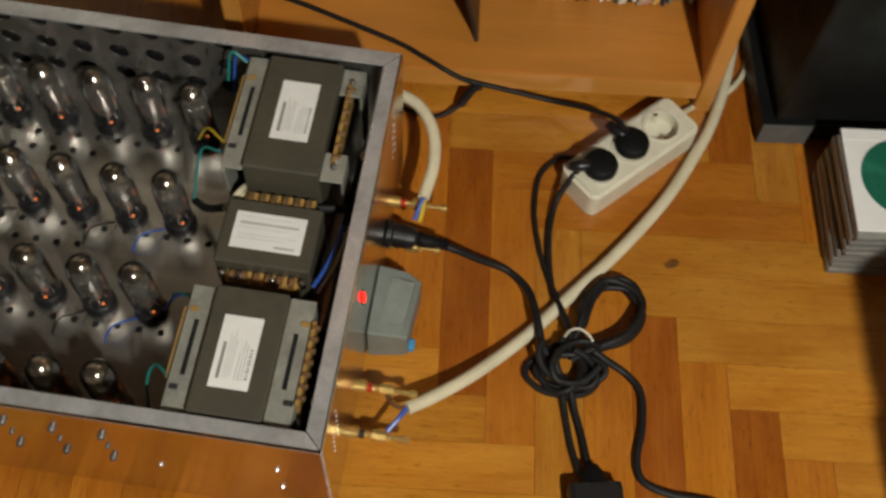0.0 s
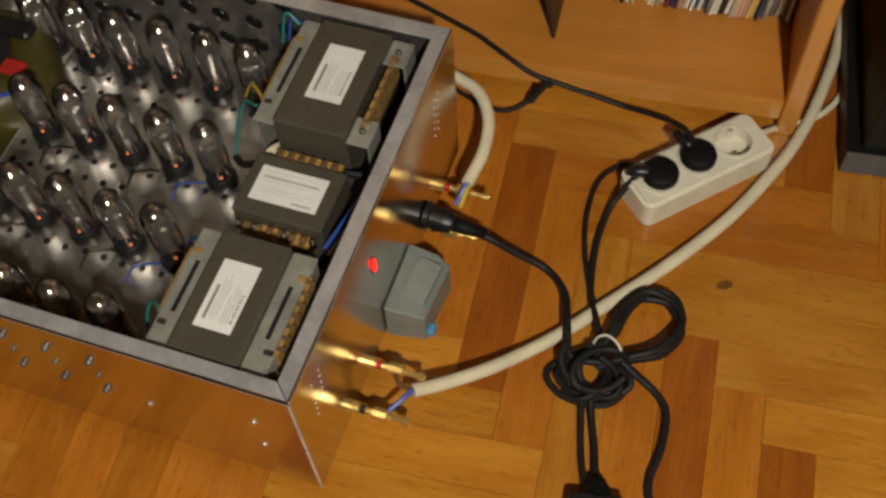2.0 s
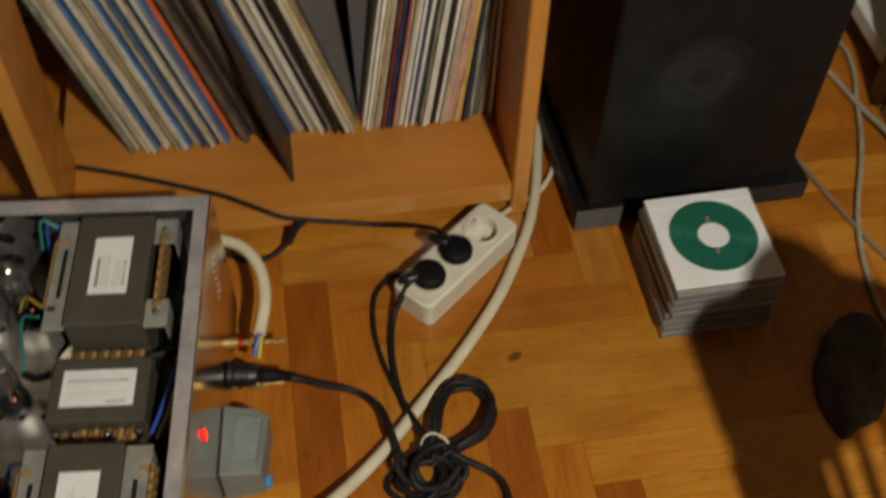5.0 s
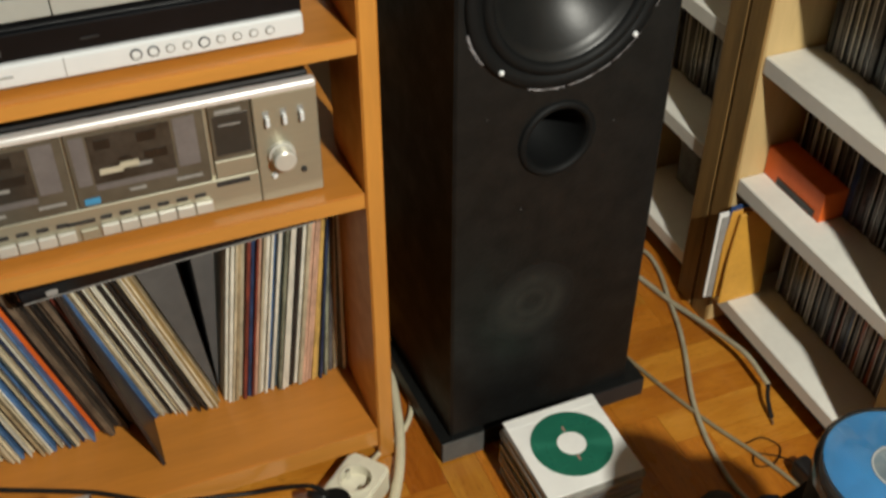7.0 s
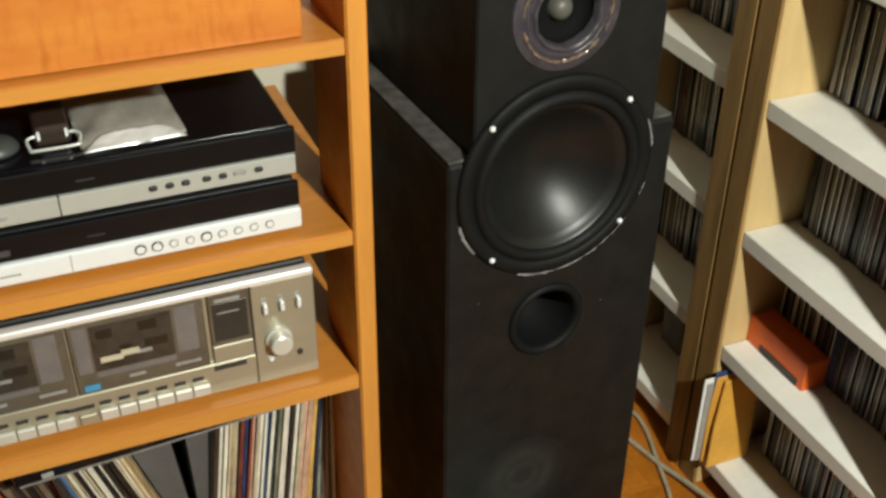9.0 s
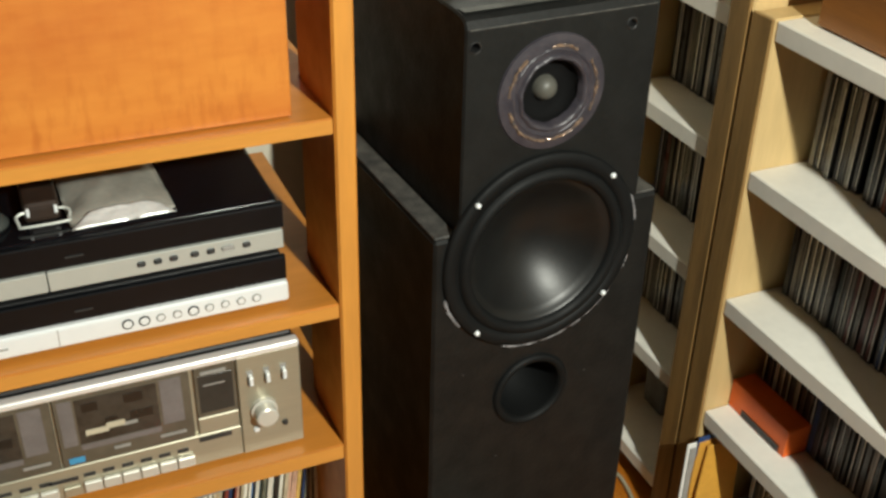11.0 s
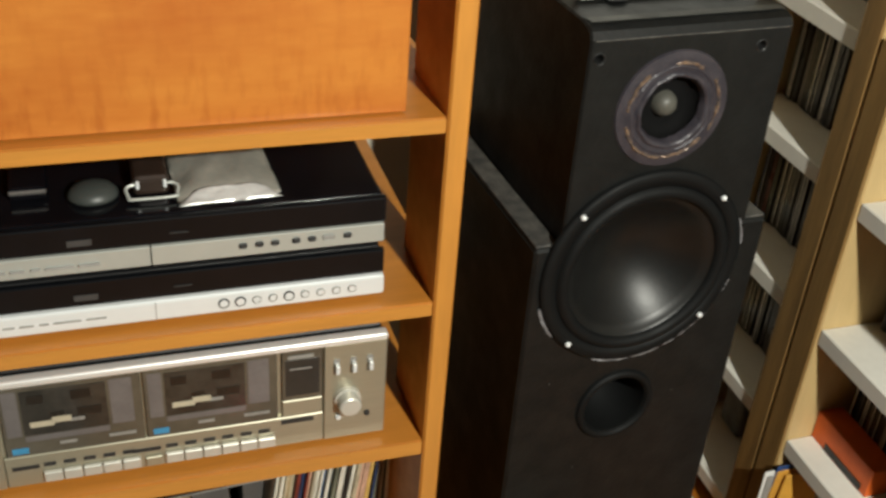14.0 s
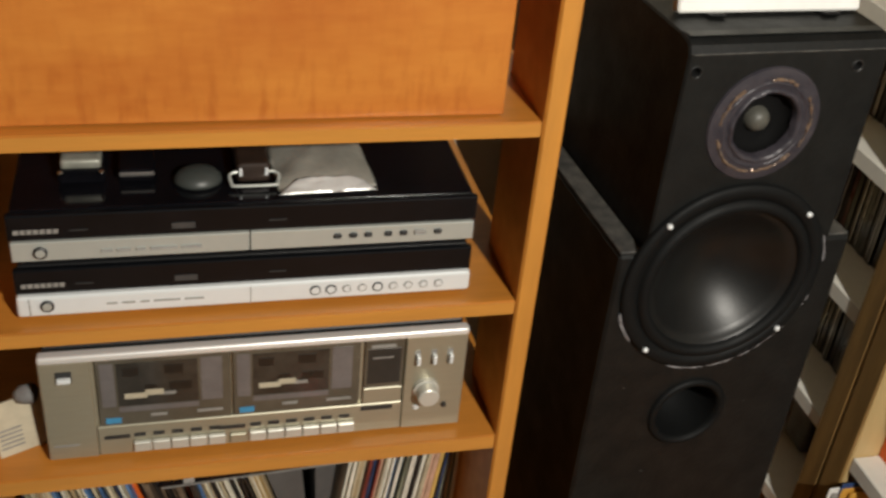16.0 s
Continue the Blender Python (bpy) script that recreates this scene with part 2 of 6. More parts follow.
shelf_wood = material("orange_veneer", (0.58, 0.222, 0.034), 0.40, scale=5, vary=0.1, stretch=(1, 9, 9), bump=0.03, coat=0.1)
edge_veneer = material("yellow_edge_veneer", (0.60, 0.262, 0.050), 0.36, scale=6, vary=0.08, stretch=(1, 9, 9), bump=0.02, coat=0.15)
edge_veneer_upright = material("yellow_edge_veneer_upright", (0.60, 0.262, 0.050), 0.36, scale=6, vary=0.08, stretch=(9, 9, 1), bump=0.02, coat=0.15)
panel_wood = material("flamed_orange_wood", (0.57, 0.210, 0.038), 0.36, scale=5, vary=0.14, stretch=(1.0, 3, 3.4), bump=0.03, colour2=(0.45, 0.128, 0.019))
floor_wood = parquet_oak("golden_oak_block", (0.51, 0.218, 0.026), (0.40, 0.145, 0.014))
red_oak = parquet_oak("reddish_oak_block", (0.475, 0.168, 0.016), (0.365, 0.112, 0.010))
brown_oak = parquet_oak("brown_oak_block", (0.35, 0.104, 0.010), (0.26, 0.066, 0.006))
black_paint = material("black_speaker_paint", (0.0100, 0.0106, 0.0103), 0.48, scale=30, vary=0.28, bump=0.2, rough_vary=0.16, spec=0.27)
worn_edge = material("chipped_board_edge", (0.09, 0.085, 0.075), 0.7, scale=60, vary=0.35, bump=0.4, colour2=(0.02, 0.02, 0.02))
steel = material("brushed_steel", (0.64, 0.625, 0.60), 0.30, 0.8, scale=9, vary=0.05, bump=0.01)
deck_steel = material("dull_chassis_steel", (0.54, 0.515, 0.48), 0.24, 0.9, scale=12, vary=0.14, stretch=(1, 5, 1), bump=0.03, rough_vary=0.10)
white_shelf = material("white_laminate", (0.82, 0.80, 0.73), 0.45, scale=14, vary=0.05, bump=0.04)
pale_wood = material("pale_birch", (0.60, 0.43, 0.20), 0.45, scale=7, vary=0.07, stretch=(9, 9, 1), bump=0.04)
brown_edge = material("varnished_board_edge", (0.30, 0.178, 0.060), 0.5, scale=7, vary=0.2, stretch=(9, 9, 1), bump=0.05)
dim_paint = material("bounce_cutting_paint", (0.27, 0.23, 0.17), 0.8, scale=8, vary=0.08)
wall_paint = material("wall_paint", (0.60, 0.55, 0.44), 0.8, scale=8, vary=0.05)
white_plastic = material("yellowed_white_plastic", (0.76, 0.72, 0.57), 0.35, scale=30, vary=0.07, bump=0.02)
cable_white = material("cream_cable_sheath", (0.74, 0.67, 0.47), 0.4, scale=30, vary=0.1, bump=0.02)
cable_grey = material("grey_cable_sheath", (0.42, 0.375, 0.26), 0.45, scale=40, vary=0.15, bump=0.02)
black_plastic = material("black_plastic", (0.012, 0.012, 0.013), 0.38, scale=60, vary=0.2, bump=0.03)
black_gloss = material("glossy_black_lacquer", (0.0055, 0.0055, 0.0075), 0.12, scale=30, vary=0.2, bump=0.0, rough_vary=0.05)
black_front = material("satin_black_front", (0.005, 0.0058, 0.0075), 0.32, scale=30, vary=0.2, bump=0.0, rough_vary=0.05, spec=0.3)
cable_black = material("black_rubber_cable", (0.012, 0.0115, 0.0115), 0.55, scale=60, vary=0.2, bump=0.05, spec=0.3)
champagne = material("champagne_aluminium", (0.40, 0.375, 0.285), 0.36, 0.5, scale=24, vary=0.03, stretch=(1, 12, 12), bump=0.01)
silver_bright = material("bright_silver_panel", (0.78, 0.81, 0.82), 0.34, 0.12, scale=20, vary=0.03, bump=0.01)
silver_dull = material("satin_silver_panel", (0.47, 0.485, 0.45), 0.34, 0.25, scale=20, vary=0.04, bump=0.01)
chrome = material("chrome", (0.85, 0.85, 0.84), 0.1, 1.0, scale=20, vary=0.03, bump=0.0, rough_vary=0.04)
brass = material("gold_plated_brass", (0.95, 0.66, 0.22), 0.24, 0.8, scale=30, vary=0.12, bump=0.02)
key_silver = material("satin_key_plastic", (0.62, 0.61, 0.55), 0.35, 0.3, scale=20, vary=0.05, bump=0.01)
smoked = material("smoked_window", (0.115, 0.100, 0.075), 0.16, scale=20, vary=0.15, bump=0.0)
light_print = material("pale_grey_print", (0.36, 0.35, 0.33), 0.6, scale=50, vary=0.1, bump=0.0)
dark_print = material("dark_print", (0.035, 0.035, 0.035), 0.5, scale=50, vary=0.2, bump=0.0)
grey_print = material("grey_print", (0.30, 0.29, 0.27), 0.5, scale=50, vary=0.1, bump=0.0)
pale_print = material("faint_print", (0.55, 0.54, 0.51), 0.6, scale=50, vary=0.1, bump=0.0)
white_print = material("white_print", (0.78, 0.77, 0.73), 0.35, scale=50, vary=0.05, bump=0.0)
blue_print = material("blue_badge", (0.06, 0.30, 0.55), 0.4, scale=50, vary=0.1, bump=0.0)
paper = material("white_paper", (0.85, 0.845, 0.81), 0.7, scale=20, vary=0.05, bump=0.03)
old_paper = material("yellowed_paper", (0.55, 0.49, 0.36), 0.75, scale=20, vary=0.12, bump=0.05)
steel_core = material("transformer_laminations", (0.104, 0.095, 0.070), 0.42, 0.25, scale=25, vary=0.12, bump=0.05)
dull_bolt = material("dull_bolt_steel", (0.20, 0.19, 0.18), 0.45, 0.6, scale=40, vary=0.2, bump=0.05)
rim_steel = material("satin_rim_steel", (0.64, 0.635, 0.63), 0.30, 0.45, scale=22, vary=0.2, bump=0.04, rough_vary=0.14)
zinc = material("zinc_bracket", (0.42, 0.425, 0.365), 0.4, 0.35, scale=30, vary=0.2, bump=0.05)
bobbin = material("amber_bobbin_board", (0.42, 0.25, 0.07), 0.45, scale=40, vary=0.2, bump=0.05)
copper_lug = material("tinned_copper_lug", (0.75, 0.52, 0.28), 0.3, 0.9, scale=40, vary=0.15, bump=0.03)
grey_plastic = material("grey_plastic_housing", (0.20, 0.225, 0.205), 0.42, scale=40, vary=0.1, bump=0.05)
orange_card = material("orange_card_box", (0.78, 0.135, 0.015), 0.5, scale=30, vary=0.08, bump=0.03)
envelope_yellow = material("yellow_envelope_paper", (0.74, 0.38, 0.055), 0.6, scale=20, vary=0.1, bump=0.05)
deep_blue = material("deep_blue_card", (0.03, 0.07, 0.20), 0.45, scale=40, vary=0.1, bump=0.0)
dusty_grey = material("dusty_grey_cloth", (0.20, 0.195, 0.19), 0.8, scale=30, vary=0.25, bump=0.3)
disc_green = material("green_disc_foil", (0.035, 0.27, 0.17), 0.30, 0.55, scale=20, vary=0.1, bump=0.0)
grooves = disc_green.node_tree.nodes.new("ShaderNodeTangent")
grooves.direction_type, grooves.axis = "RADIAL", "Z"
disc_green.node_tree.nodes["Principled BSDF"].inputs["Anisotropic"].default_value = 0.85
disc_green.node_tree.links.new(grooves.outputs[0], disc_green.node_tree.nodes["Principled BSDF"].inputs["Tangent"])
disc_edge = material("dark_disc_edges", (0.10, 0.105, 0.11), 0.3, scale=30, vary=0.3, bump=0.0)
disc_blue = material("blue_disc_foil", (0.018, 0.165, 0.37), 0.25, 0.1, scale=18, vary=0.15, bump=0.0)
cone_black = material("satin_black_cone", (0.0085, 0.0088, 0.0085), 0.41, scale=30, vary=0.2, bump=0.03, rough_vary=0.05, spec=0.40)
rubber = material("black_rubber", (0.0052, 0.0058, 0.006), 0.62, scale=40, vary=0.2, bump=0.03, spec=0.2)
ring_glue = material("glue_smeared_ring", (0.027, 0.025, 0.033), 0.38, 0.1, scale=45, vary=0.35, bump=0.28, colour2=(0.055, 0.048, 0.056))
dome_grey = material("grey_silk_dome", (0.085, 0.083, 0.07), 0.5, scale=60, vary=0.1, bump=0.03)
silver_foil = material("crinkled_silver_foil", (0.50, 0.49, 0.43), 0.38, 0.4, scale=25, vary=0.12, bump=0.15)
hazy_dome = glass("hazy_dome_plastic", (0.90, 0.92, 0.92), 0.05, 0.05)
matt_black = material("matt_black_board", (0.007, 0.007, 0.007), 0.6, scale=40, vary=0.25, bump=0.1, spec=0.12)
disc_hub = material("clear_disc_hub", (0.16, 0.20, 0.22), 0.2, scale=40, vary=0.2, bump=0.0)
pale_scuff = material("pale_scuff", (0.10, 0.25, 0.40), 0.4, scale=90, vary=0.4, bump=0.0)
mesh_cloth = material("dark_blue_cloth", (0.006, 0.009, 0.016), 0.8, scale=60, vary=0.25, bump=0.3, spec=0.12)
yellow_tape = material("yellow_winding_tape", (0.085, 0.071, 0.013), 0.45, scale=25, vary=0.25, bump=0.15)
red_plastic = material("red_plastic", (0.45, 0.02, 0.012), 0.35, scale=30, vary=0.1)
blue_wire = material("blue_wire", (0.03, 0.09, 0.40), 0.4, scale=30, vary=0.1)
green_wire = material("green_wire", (0.02, 0.25, 0.22), 0.4, scale=30, vary=0.1)
yellow_wire = material("yellow_wire", (0.60, 0.44, 0.03), 0.4, scale=30, vary=0.1)
plate_metal = material("grey_anode_plate", (0.66, 0.64, 0.60), 0.24, 0.9, scale=40, vary=0.12, bump=0.0)
getter = material("silver_getter", (0.56, 0.51, 0.43), 0.15, 0.95, scale=90, vary=0.3, bump=0.0, rough_vary=0.04)
clear_glass = glass("clear_glass", (0.95, 0.95, 0.94))
valve_glass = glass("smoky_valve_glass", (0.965, 0.955, 0.94), 0.06)
heater_glow = glowing("orange_heater_glow", (1.0, 0.25, 0.06), 0.42)
neon_red = glowing("red_neon_lamp", (1.0, 0.014, 0.008), 2.6)
inlay_tones = material("case_inlay_print", (0.1, 0.1, 0.1), 0.3, scale=60, vary=0.25, stretch=(1, 1, 0.4), bump=0.0, palette=[
    (0.035, 0.033, 0.036), (0.060, 0.055, 0.058), (0.24, 0.235, 0.225), (0.030, 0.030, 0.034), (0.13, 0.035, 0.035), (0.045, 0.042, 0.046), (0.42, 0.40, 0.36), (0.028, 0.026, 0.032),
    (0.035, 0.060, 0.15), (0.09, 0.075, 0.065), (0.040, 0.037, 0.042), (0.15, 0.145, 0.145), (0.050, 0.050, 0.055), (0.40, 0.085, 0.035), (0.075, 0.072, 0.078), (0.032, 0.040, 0.038)])

def dust_mark():
    """A faint round print in dust, fading out to the rim, on black paint."""
    mat = material("dusty_black_paint", (0.0100, 0.0106, 0.0103), 0.5, scale=30, vary=0.25, bump=0.2, spec=0.26)
    t = mat.node_tree
    b = t.nodes["Principled BSDF"]
    at, ln, mr, nz, mul, mix = (t.nodes.new("ShaderNode" + n) for n in ("TexCoord", "VectorMath", "MapRange", "TexNoise", "Math", "Mix"))
    ln.operation, mul.operation, mix.data_type = "LENGTH", "MULTIPLY", "RGBA"
    t.links.new(at.outputs["Object"], ln.inputs[0])
    t.links.new(ln.outputs["Value"], mr.inputs["Value"])
    mr.inputs["From Min"].default_value, mr.inputs["From Max"].default_value = 0.010, 0.052
    ring = t.nodes.new("ShaderNodeValToRGB")
    ring.color_ramp.elements[0].color, ring.color_ramp.elements[1].color = (0.25, 0.25, 0.25, 1), (0, 0, 0, 1)
    for at_r, v in ((0.22, 1.0), (0.34, 0.45), (0.62, 0.9)):
        e = ring.color_ramp.elements.new(at_r)
        e.color = (v, v, v, 1)
    t.links.new(mr.outputs[0], ring.inputs[0])
    nz.inputs["Scale"].default_value, nz.inputs["Detail"].default_value = 45, 4
    t.links.new(at.outputs["Object"], nz.inputs["Vector"])
    t.links.new(ring.outputs[0], mul.inputs[0])
    t.links.new(nz.outputs["Fac"], mul.inputs[1])
    t.links.new(mul.outputs[0], mix.inputs["Factor"])
    mix.inputs["A"].default_value, mix.inputs["B"].default_value = (0.0100, 0.0106, 0.0103, 1), (0.034, 0.035, 0.030, 1)
    t.links.new(mix.outputs["Result"], b.inputs["Base Color"])
    return mat


def add_flames(mat):
    """Short upright flame figure in the veneer, strongest along its lower edge."""
    t = mat.node_tree
    b = t.nodes["Principled BSDF"]
    old = b.inputs["Base Color"].links[0].from_socket
    at, mp, nz, thr, sep, edge, mul, mix = (t.nodes.new("ShaderNode" + n) for n in ("TexCoord", "Mapping", "TexNoise", "MapRange", "SeparateXYZ", "MapRange", "Math", "Mix"))
    mul.operation, mix.data_type = "MULTIPLY", "RGBA"
    mp.inputs["Scale"].default_value = (95, 20, 26)
    t.links.new(at.outputs["Object"], mp.inputs["Vector"])
    t.links.new(mp.outputs["Vector"], nz.inputs["Vector"])
    nz.inputs["Scale"].default_value, nz.inputs["Detail"].default_value = 1.0, 3
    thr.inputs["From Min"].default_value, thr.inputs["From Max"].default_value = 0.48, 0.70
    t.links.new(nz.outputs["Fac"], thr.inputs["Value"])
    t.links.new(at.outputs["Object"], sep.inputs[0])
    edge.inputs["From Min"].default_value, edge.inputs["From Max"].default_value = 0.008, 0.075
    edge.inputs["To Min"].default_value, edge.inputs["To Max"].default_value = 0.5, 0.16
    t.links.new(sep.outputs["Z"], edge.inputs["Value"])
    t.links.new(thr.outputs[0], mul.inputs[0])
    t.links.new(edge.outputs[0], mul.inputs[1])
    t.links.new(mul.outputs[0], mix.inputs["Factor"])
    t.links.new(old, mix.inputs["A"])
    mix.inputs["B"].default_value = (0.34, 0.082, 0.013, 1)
    t.links.new(mix.outputs["Result"], b.inputs["Base Color"])


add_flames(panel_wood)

# ---- room ----
slab = link(box(-3.0, 0.86, -3.5, 0.52, -0.1, -0.006), "floor", None, floor_wood)
tagged(slab, "worn orange-brown oak herringbone parquet floor", "floor", kind="structure")
# Unseen walls and ceiling are coloured dark to keep bounced light out of shadows.
for n, b in (("wall_north", (-3, 0.86, 0.46, 0.56)), ("wall_east", (0.86, 0.96, -3.5, 0.56)), ("wall_west", (-3.1, -3, -3.5, 0.56)), ("wall_south", (-3.1, 0.96, -3.6, -3.5))):
    seen = n in ("wall_north", "wall_east")
    tagged(link(box(*b, -0.1, 2.6), n, None, wall_paint if seen else dim_paint), "plain cream painted wall" if seen else "plain unseen wall, coloured dull brown to cut bounced light", "wall", kind="structure")
tagged(link(box(-3.1, 0.96, -3.6, 0.56, 2.6, 2.7), "ceiling", None, dim_paint), "plain unseen ceiling, coloured dull brown to cut bounced light", "ceiling", kind="structure")

# ---- bookcase ----
LEFT = -0.524
case = thing("bookcase", "orange wood veneer open bookcase standing on the parquet", "bookcase")
for n, z0, z1 in (("bottom_board", 0.022, 0.053), ("shelf", 0.408, 0.428), ("shelf", 0.594, 0.611), ("shelf", 0.797, 0.813), ("top_board", 1.24, 1.26)):
    b = prism([(LEFT + 0.0005, 0), (-0.0005, 0), (-0.0005, 0.1085), (0.019, 0.1085), (0.019, 0.36), (LEFT - 0.018, 0.36), (LEFT - 0.018, 0.1085), (LEFT + 0.0005, 0.1085)], z0, z1)
    bmesh.ops.bevel(b, geom=[e for e in b.edges if all(v.co.y < 0.001 for v in e.verts) and abs(e.verts[0].co.z - e.verts[1].co.z) < 0.001], offset=0.0012, segments=2, affect="EDGES")
    board = part(n, b, shelf_wood, case)
    part("edge_band", box(LEFT + 0.001, -0.001, -0.0007, -0.0001, z0 + 0.0013, z1 - 0.0013), edge_veneer, board, "yellower veneered edge")
part("lower_side", box(0.0, 0.019, 0.1088, 0.36, 0.0535, 0.4075), shelf_wood, case)
for x in (0.0, LEFT - 0.021):
    side = part("side_panel", box(x, x + 0.021, -0.003, 0.108, 0.0, 1.28, 0.002), shelf_wood, case)
    part("edge_band", box(x + 0.002, x + 0.019, -0.0037, -0.0031, 0.002, 1.278), edge_veneer_upright, side, "yellower veneered edge")
part("plinth", box(LEFT + 0.0005, -0.0005, 0.03, 0.045, 0.0, 0.0215), black_plastic, case, "dark recessed plinth")


# ---- records ----
def record_mesh(thick):
    bm = box(-thick / 2, thick / 2, 0, 0.314, 0, 0.314, 0.0007)
    return bm


def record(x, lean, y, thick, mat, label, h=0.0545, turn=0.0, group="records on the bottom board"):
    """Stands on its lower right edge; lean in degrees, the top to -x."""
    ob = link(record_mesh(thick), "record_sleeve", None, mat)
    low = h + thick / 2 * abs(math.sin(radians(lean)))
    ob.matrix_basis = pose(x, y, low, 0, -lean, turn)
    return tagged(ob, label, "record", group)


CARD = {
    "c": ((0.78, 0.67, 0.46), 0.12), "w": ((0.92, 0.88, 0.75), 0.04), "b": ((0.56, 0.43, 0.25), 0.2), "g": ((0.30, 0.31, 0.22), 0.25), "t": ((0.09, 0.12, 0.125), 0.25), "n": ((0.028, 0.055, 0.14), 0.25),
    "k": ((0.030, 0.024, 0.020), 0.3), "d": ((0.060, 0.040, 0.028), 0.4), "l": ((0.10, 0.22, 0.44), 0.2), "o": ((0.30, 0.24, 0.10), 0.2), "r": ((0.30, 0.06, 0.04), 0.2), "p": ((0.76, 0.47, 0.33), 0.12), "y": ((0.70, 0.45, 0.13), 0.15), "s": ((0.20, 0.185, 0.18), 0.25)}
CARD = {k: material("sleeve_card_" + k, c, 0.55, scale=36, vary=min(0.42, v + 0.10), stretch=(2.5, 2.5, 0.7), bump=0.2, random_tone=0.2, fine=4.0, colour2=(0.16, 0.115, 0.075) if k == "d" else None) for k, (c, v) in CARD.items()}
rng = random.Random(5)


def thickness(c):
    return {"-": 0.0014, "w": 0.0042, "d": 0.0062, "k": 0.0056, "o": 0.0058}.get(c, 0.0046) * rng.uniform(0.75, 1.3)


def leaning_row(code, x0, x1):
    """Leaning sleeves, spread evenly from x0 to x1; a dash is an open gap."""
    wide = [thickness(c) for c in code]
    scale = (x1 - x0) / sum(wide)
    at = x0
    for c, th in zip(code, wide):
        th *= scale
        f = (at + 0.4585) / 0.275
        if c != "-":
            red = c == "o"
            record(at + th / 2, 14.0 + 3.0 * f + rng.uniform(-0.3, 0.3), 0.115 + rng.uniform(-0.007, 0.010), (th - 0.0006) * 0.92, orange_card if red else CARD[c],
                   "bright orange-red record sleeve leaning in the row" if red else "worn card record sleeve leaning among others")
        at += th


leaning_row("ngcwbcwcl-bwcgwbtcwlncw-lwtcwnwcl", -0.4600, -0.3355)
leaning_row("o", -0.3355, -0.3290)
leaning_row("kddkdkddkr", -0.3290, -0.2665)
leaning_row("llb-cw-ckww-bcw-wwk-ww-kcwk-cwycyb", -0.2605, -0.1750)
bent = thing("inner_sleeve", "dark brown sleeve pushed forward at its lower corner", "record", pose(-0.2633, 0.040, 0.0555, 0, -15.4, 0), group="records on the bottom board")
part("card", prism([(0.0, 0.0), (0.006, 0.012), (0.034, 0.130), (0.064, 0.262), (0.072, 0.300), (0.31, 0.300), (0.31, 0.0)], -0.002, 0.002), material("dark_brown_sleeve", (0.05, 0.032, 0.025), 0.4, scale=14, vary=0.3), bent, m=Matrix(((0, 0, 1, 0), (1, 0, 0, 0), (0, 1, 0, 0), (0, 0, 0, 1))))
grey_card = material("slate_card", (0.115, 0.112, 0.110), 0.6, scale=12, vary=0.15)
for pts, y in (([(-0.1745, 0.060), (-0.2020, 0.338), (-0.2580, 0.338)], 0.128), ([(-0.1720, 0.060), (-0.1440, 0.338), (-0.1790, 0.338)], 0.142)):
    gate = thing("gatefold_sleeve", "slate grey gatefold sleeve standing half open in the gap", "record", Matrix.Translation((0, y, 0)) @ pose(0, 0, 0, 90, 0, 0), group="records on the bottom board")
    gb = prism(pts, -0.27, 0.0)
    part("card", gb, grey_card, gate)
upright = "wwc-bcr-nrpcw-wlwtgww-k-wcpppyy-nsgcs-bwsw"
wide = [0.0011 if c == "-" else rng.choice((0.0034, 0.0040, 0.0046, 0.0052)) for c in upright]
x, squeeze = -0.1705, 0.1665 / sum(wide)
for c, th in zip(upright, wide):
    th *= squeeze
    if c != "-":
        lean = 7.6 if x < -0.060 else 7.6 - 6.6 * (x + 0.060) / 0.056
        record(x + th / 2, rng.uniform(-0.3, 0.3) - lean, 0.113 + rng.uniform(-0.006, 0.006) + (0.006 if x > -0.035 else 0), (th - 0.0004) * 0.97, CARD[c], "card record sleeve standing nearly upright in the row")
    x += th
folder = thing("portfolio", "flat black portfolio lying across the record tops", "folder", pose(-0.365, 0.052, 0.3455, 0, -3.4, 0))
part("cover", box(0, 0.325, 0, 0.26, 0, 0.019, 0.003, 2), black_gloss, folder)
part("clasp", box(0.028, 0.040, -0.0016, -0.0003, 0.003, 0.010, 0.0005), light_print, folder, "small pale clasp")
# Grey strip carries the edge's shine as plain colour.
part("edge_trim", box(0.004, 0.321, -0.0022, -0.0002, 0.0005, 0.0013), grey_print, folder, "thin grey strip for the shine along the front edge")

# ---- cassette deck ----
DX, DY, DZ = -0.467, 0.02, 0.4405
tape = thing("cassette_deck", "champagne silver double cassette deck on the shelf", "cassette deck", pose(DX, DY, DZ))
W, H = 0.4285, 0.1265
part("body", box(0.004, W - 0.004, 0.012, 0.25, 0.0, H + 0.002, 0.002), black_plastic, tape, "black sheet metal body")
part("fascia", box(0.002, W - 0.002, 0.006, 0.0119, -0.007, H - 0.0095), champagne, tape)
part("left_panel", box(0, 0.048, 0, 0.0118, -0.008, H - 0.0095, 0.001), champagne, tape)
part("right_panel", box(0.363, W, 0, 0.0118, -0.008, H - 0.0095, 0.001), champagne, tape)
part("lower_panel", box(0.0485, 0.3625, 0.001, 0.0118, -0.008, 0.030, 0.001), champagne, tape)
part("top_trim", box(0, W, -0.0035, 0.0095, H - 0.009, H, 0.0040, 5), material("polished_top_edge", (0.93, 0.93, 0.91), 0.36, 0.45, scale=20, vary=0.02, bump=0.0, rough_vary=0.03), tape, "bright silver top edge", smooth=True)
tape_brown = material("dark_tape", (0.020, 0.017, 0.014), 0.3, scale=30, vary=0.2, bump=0)
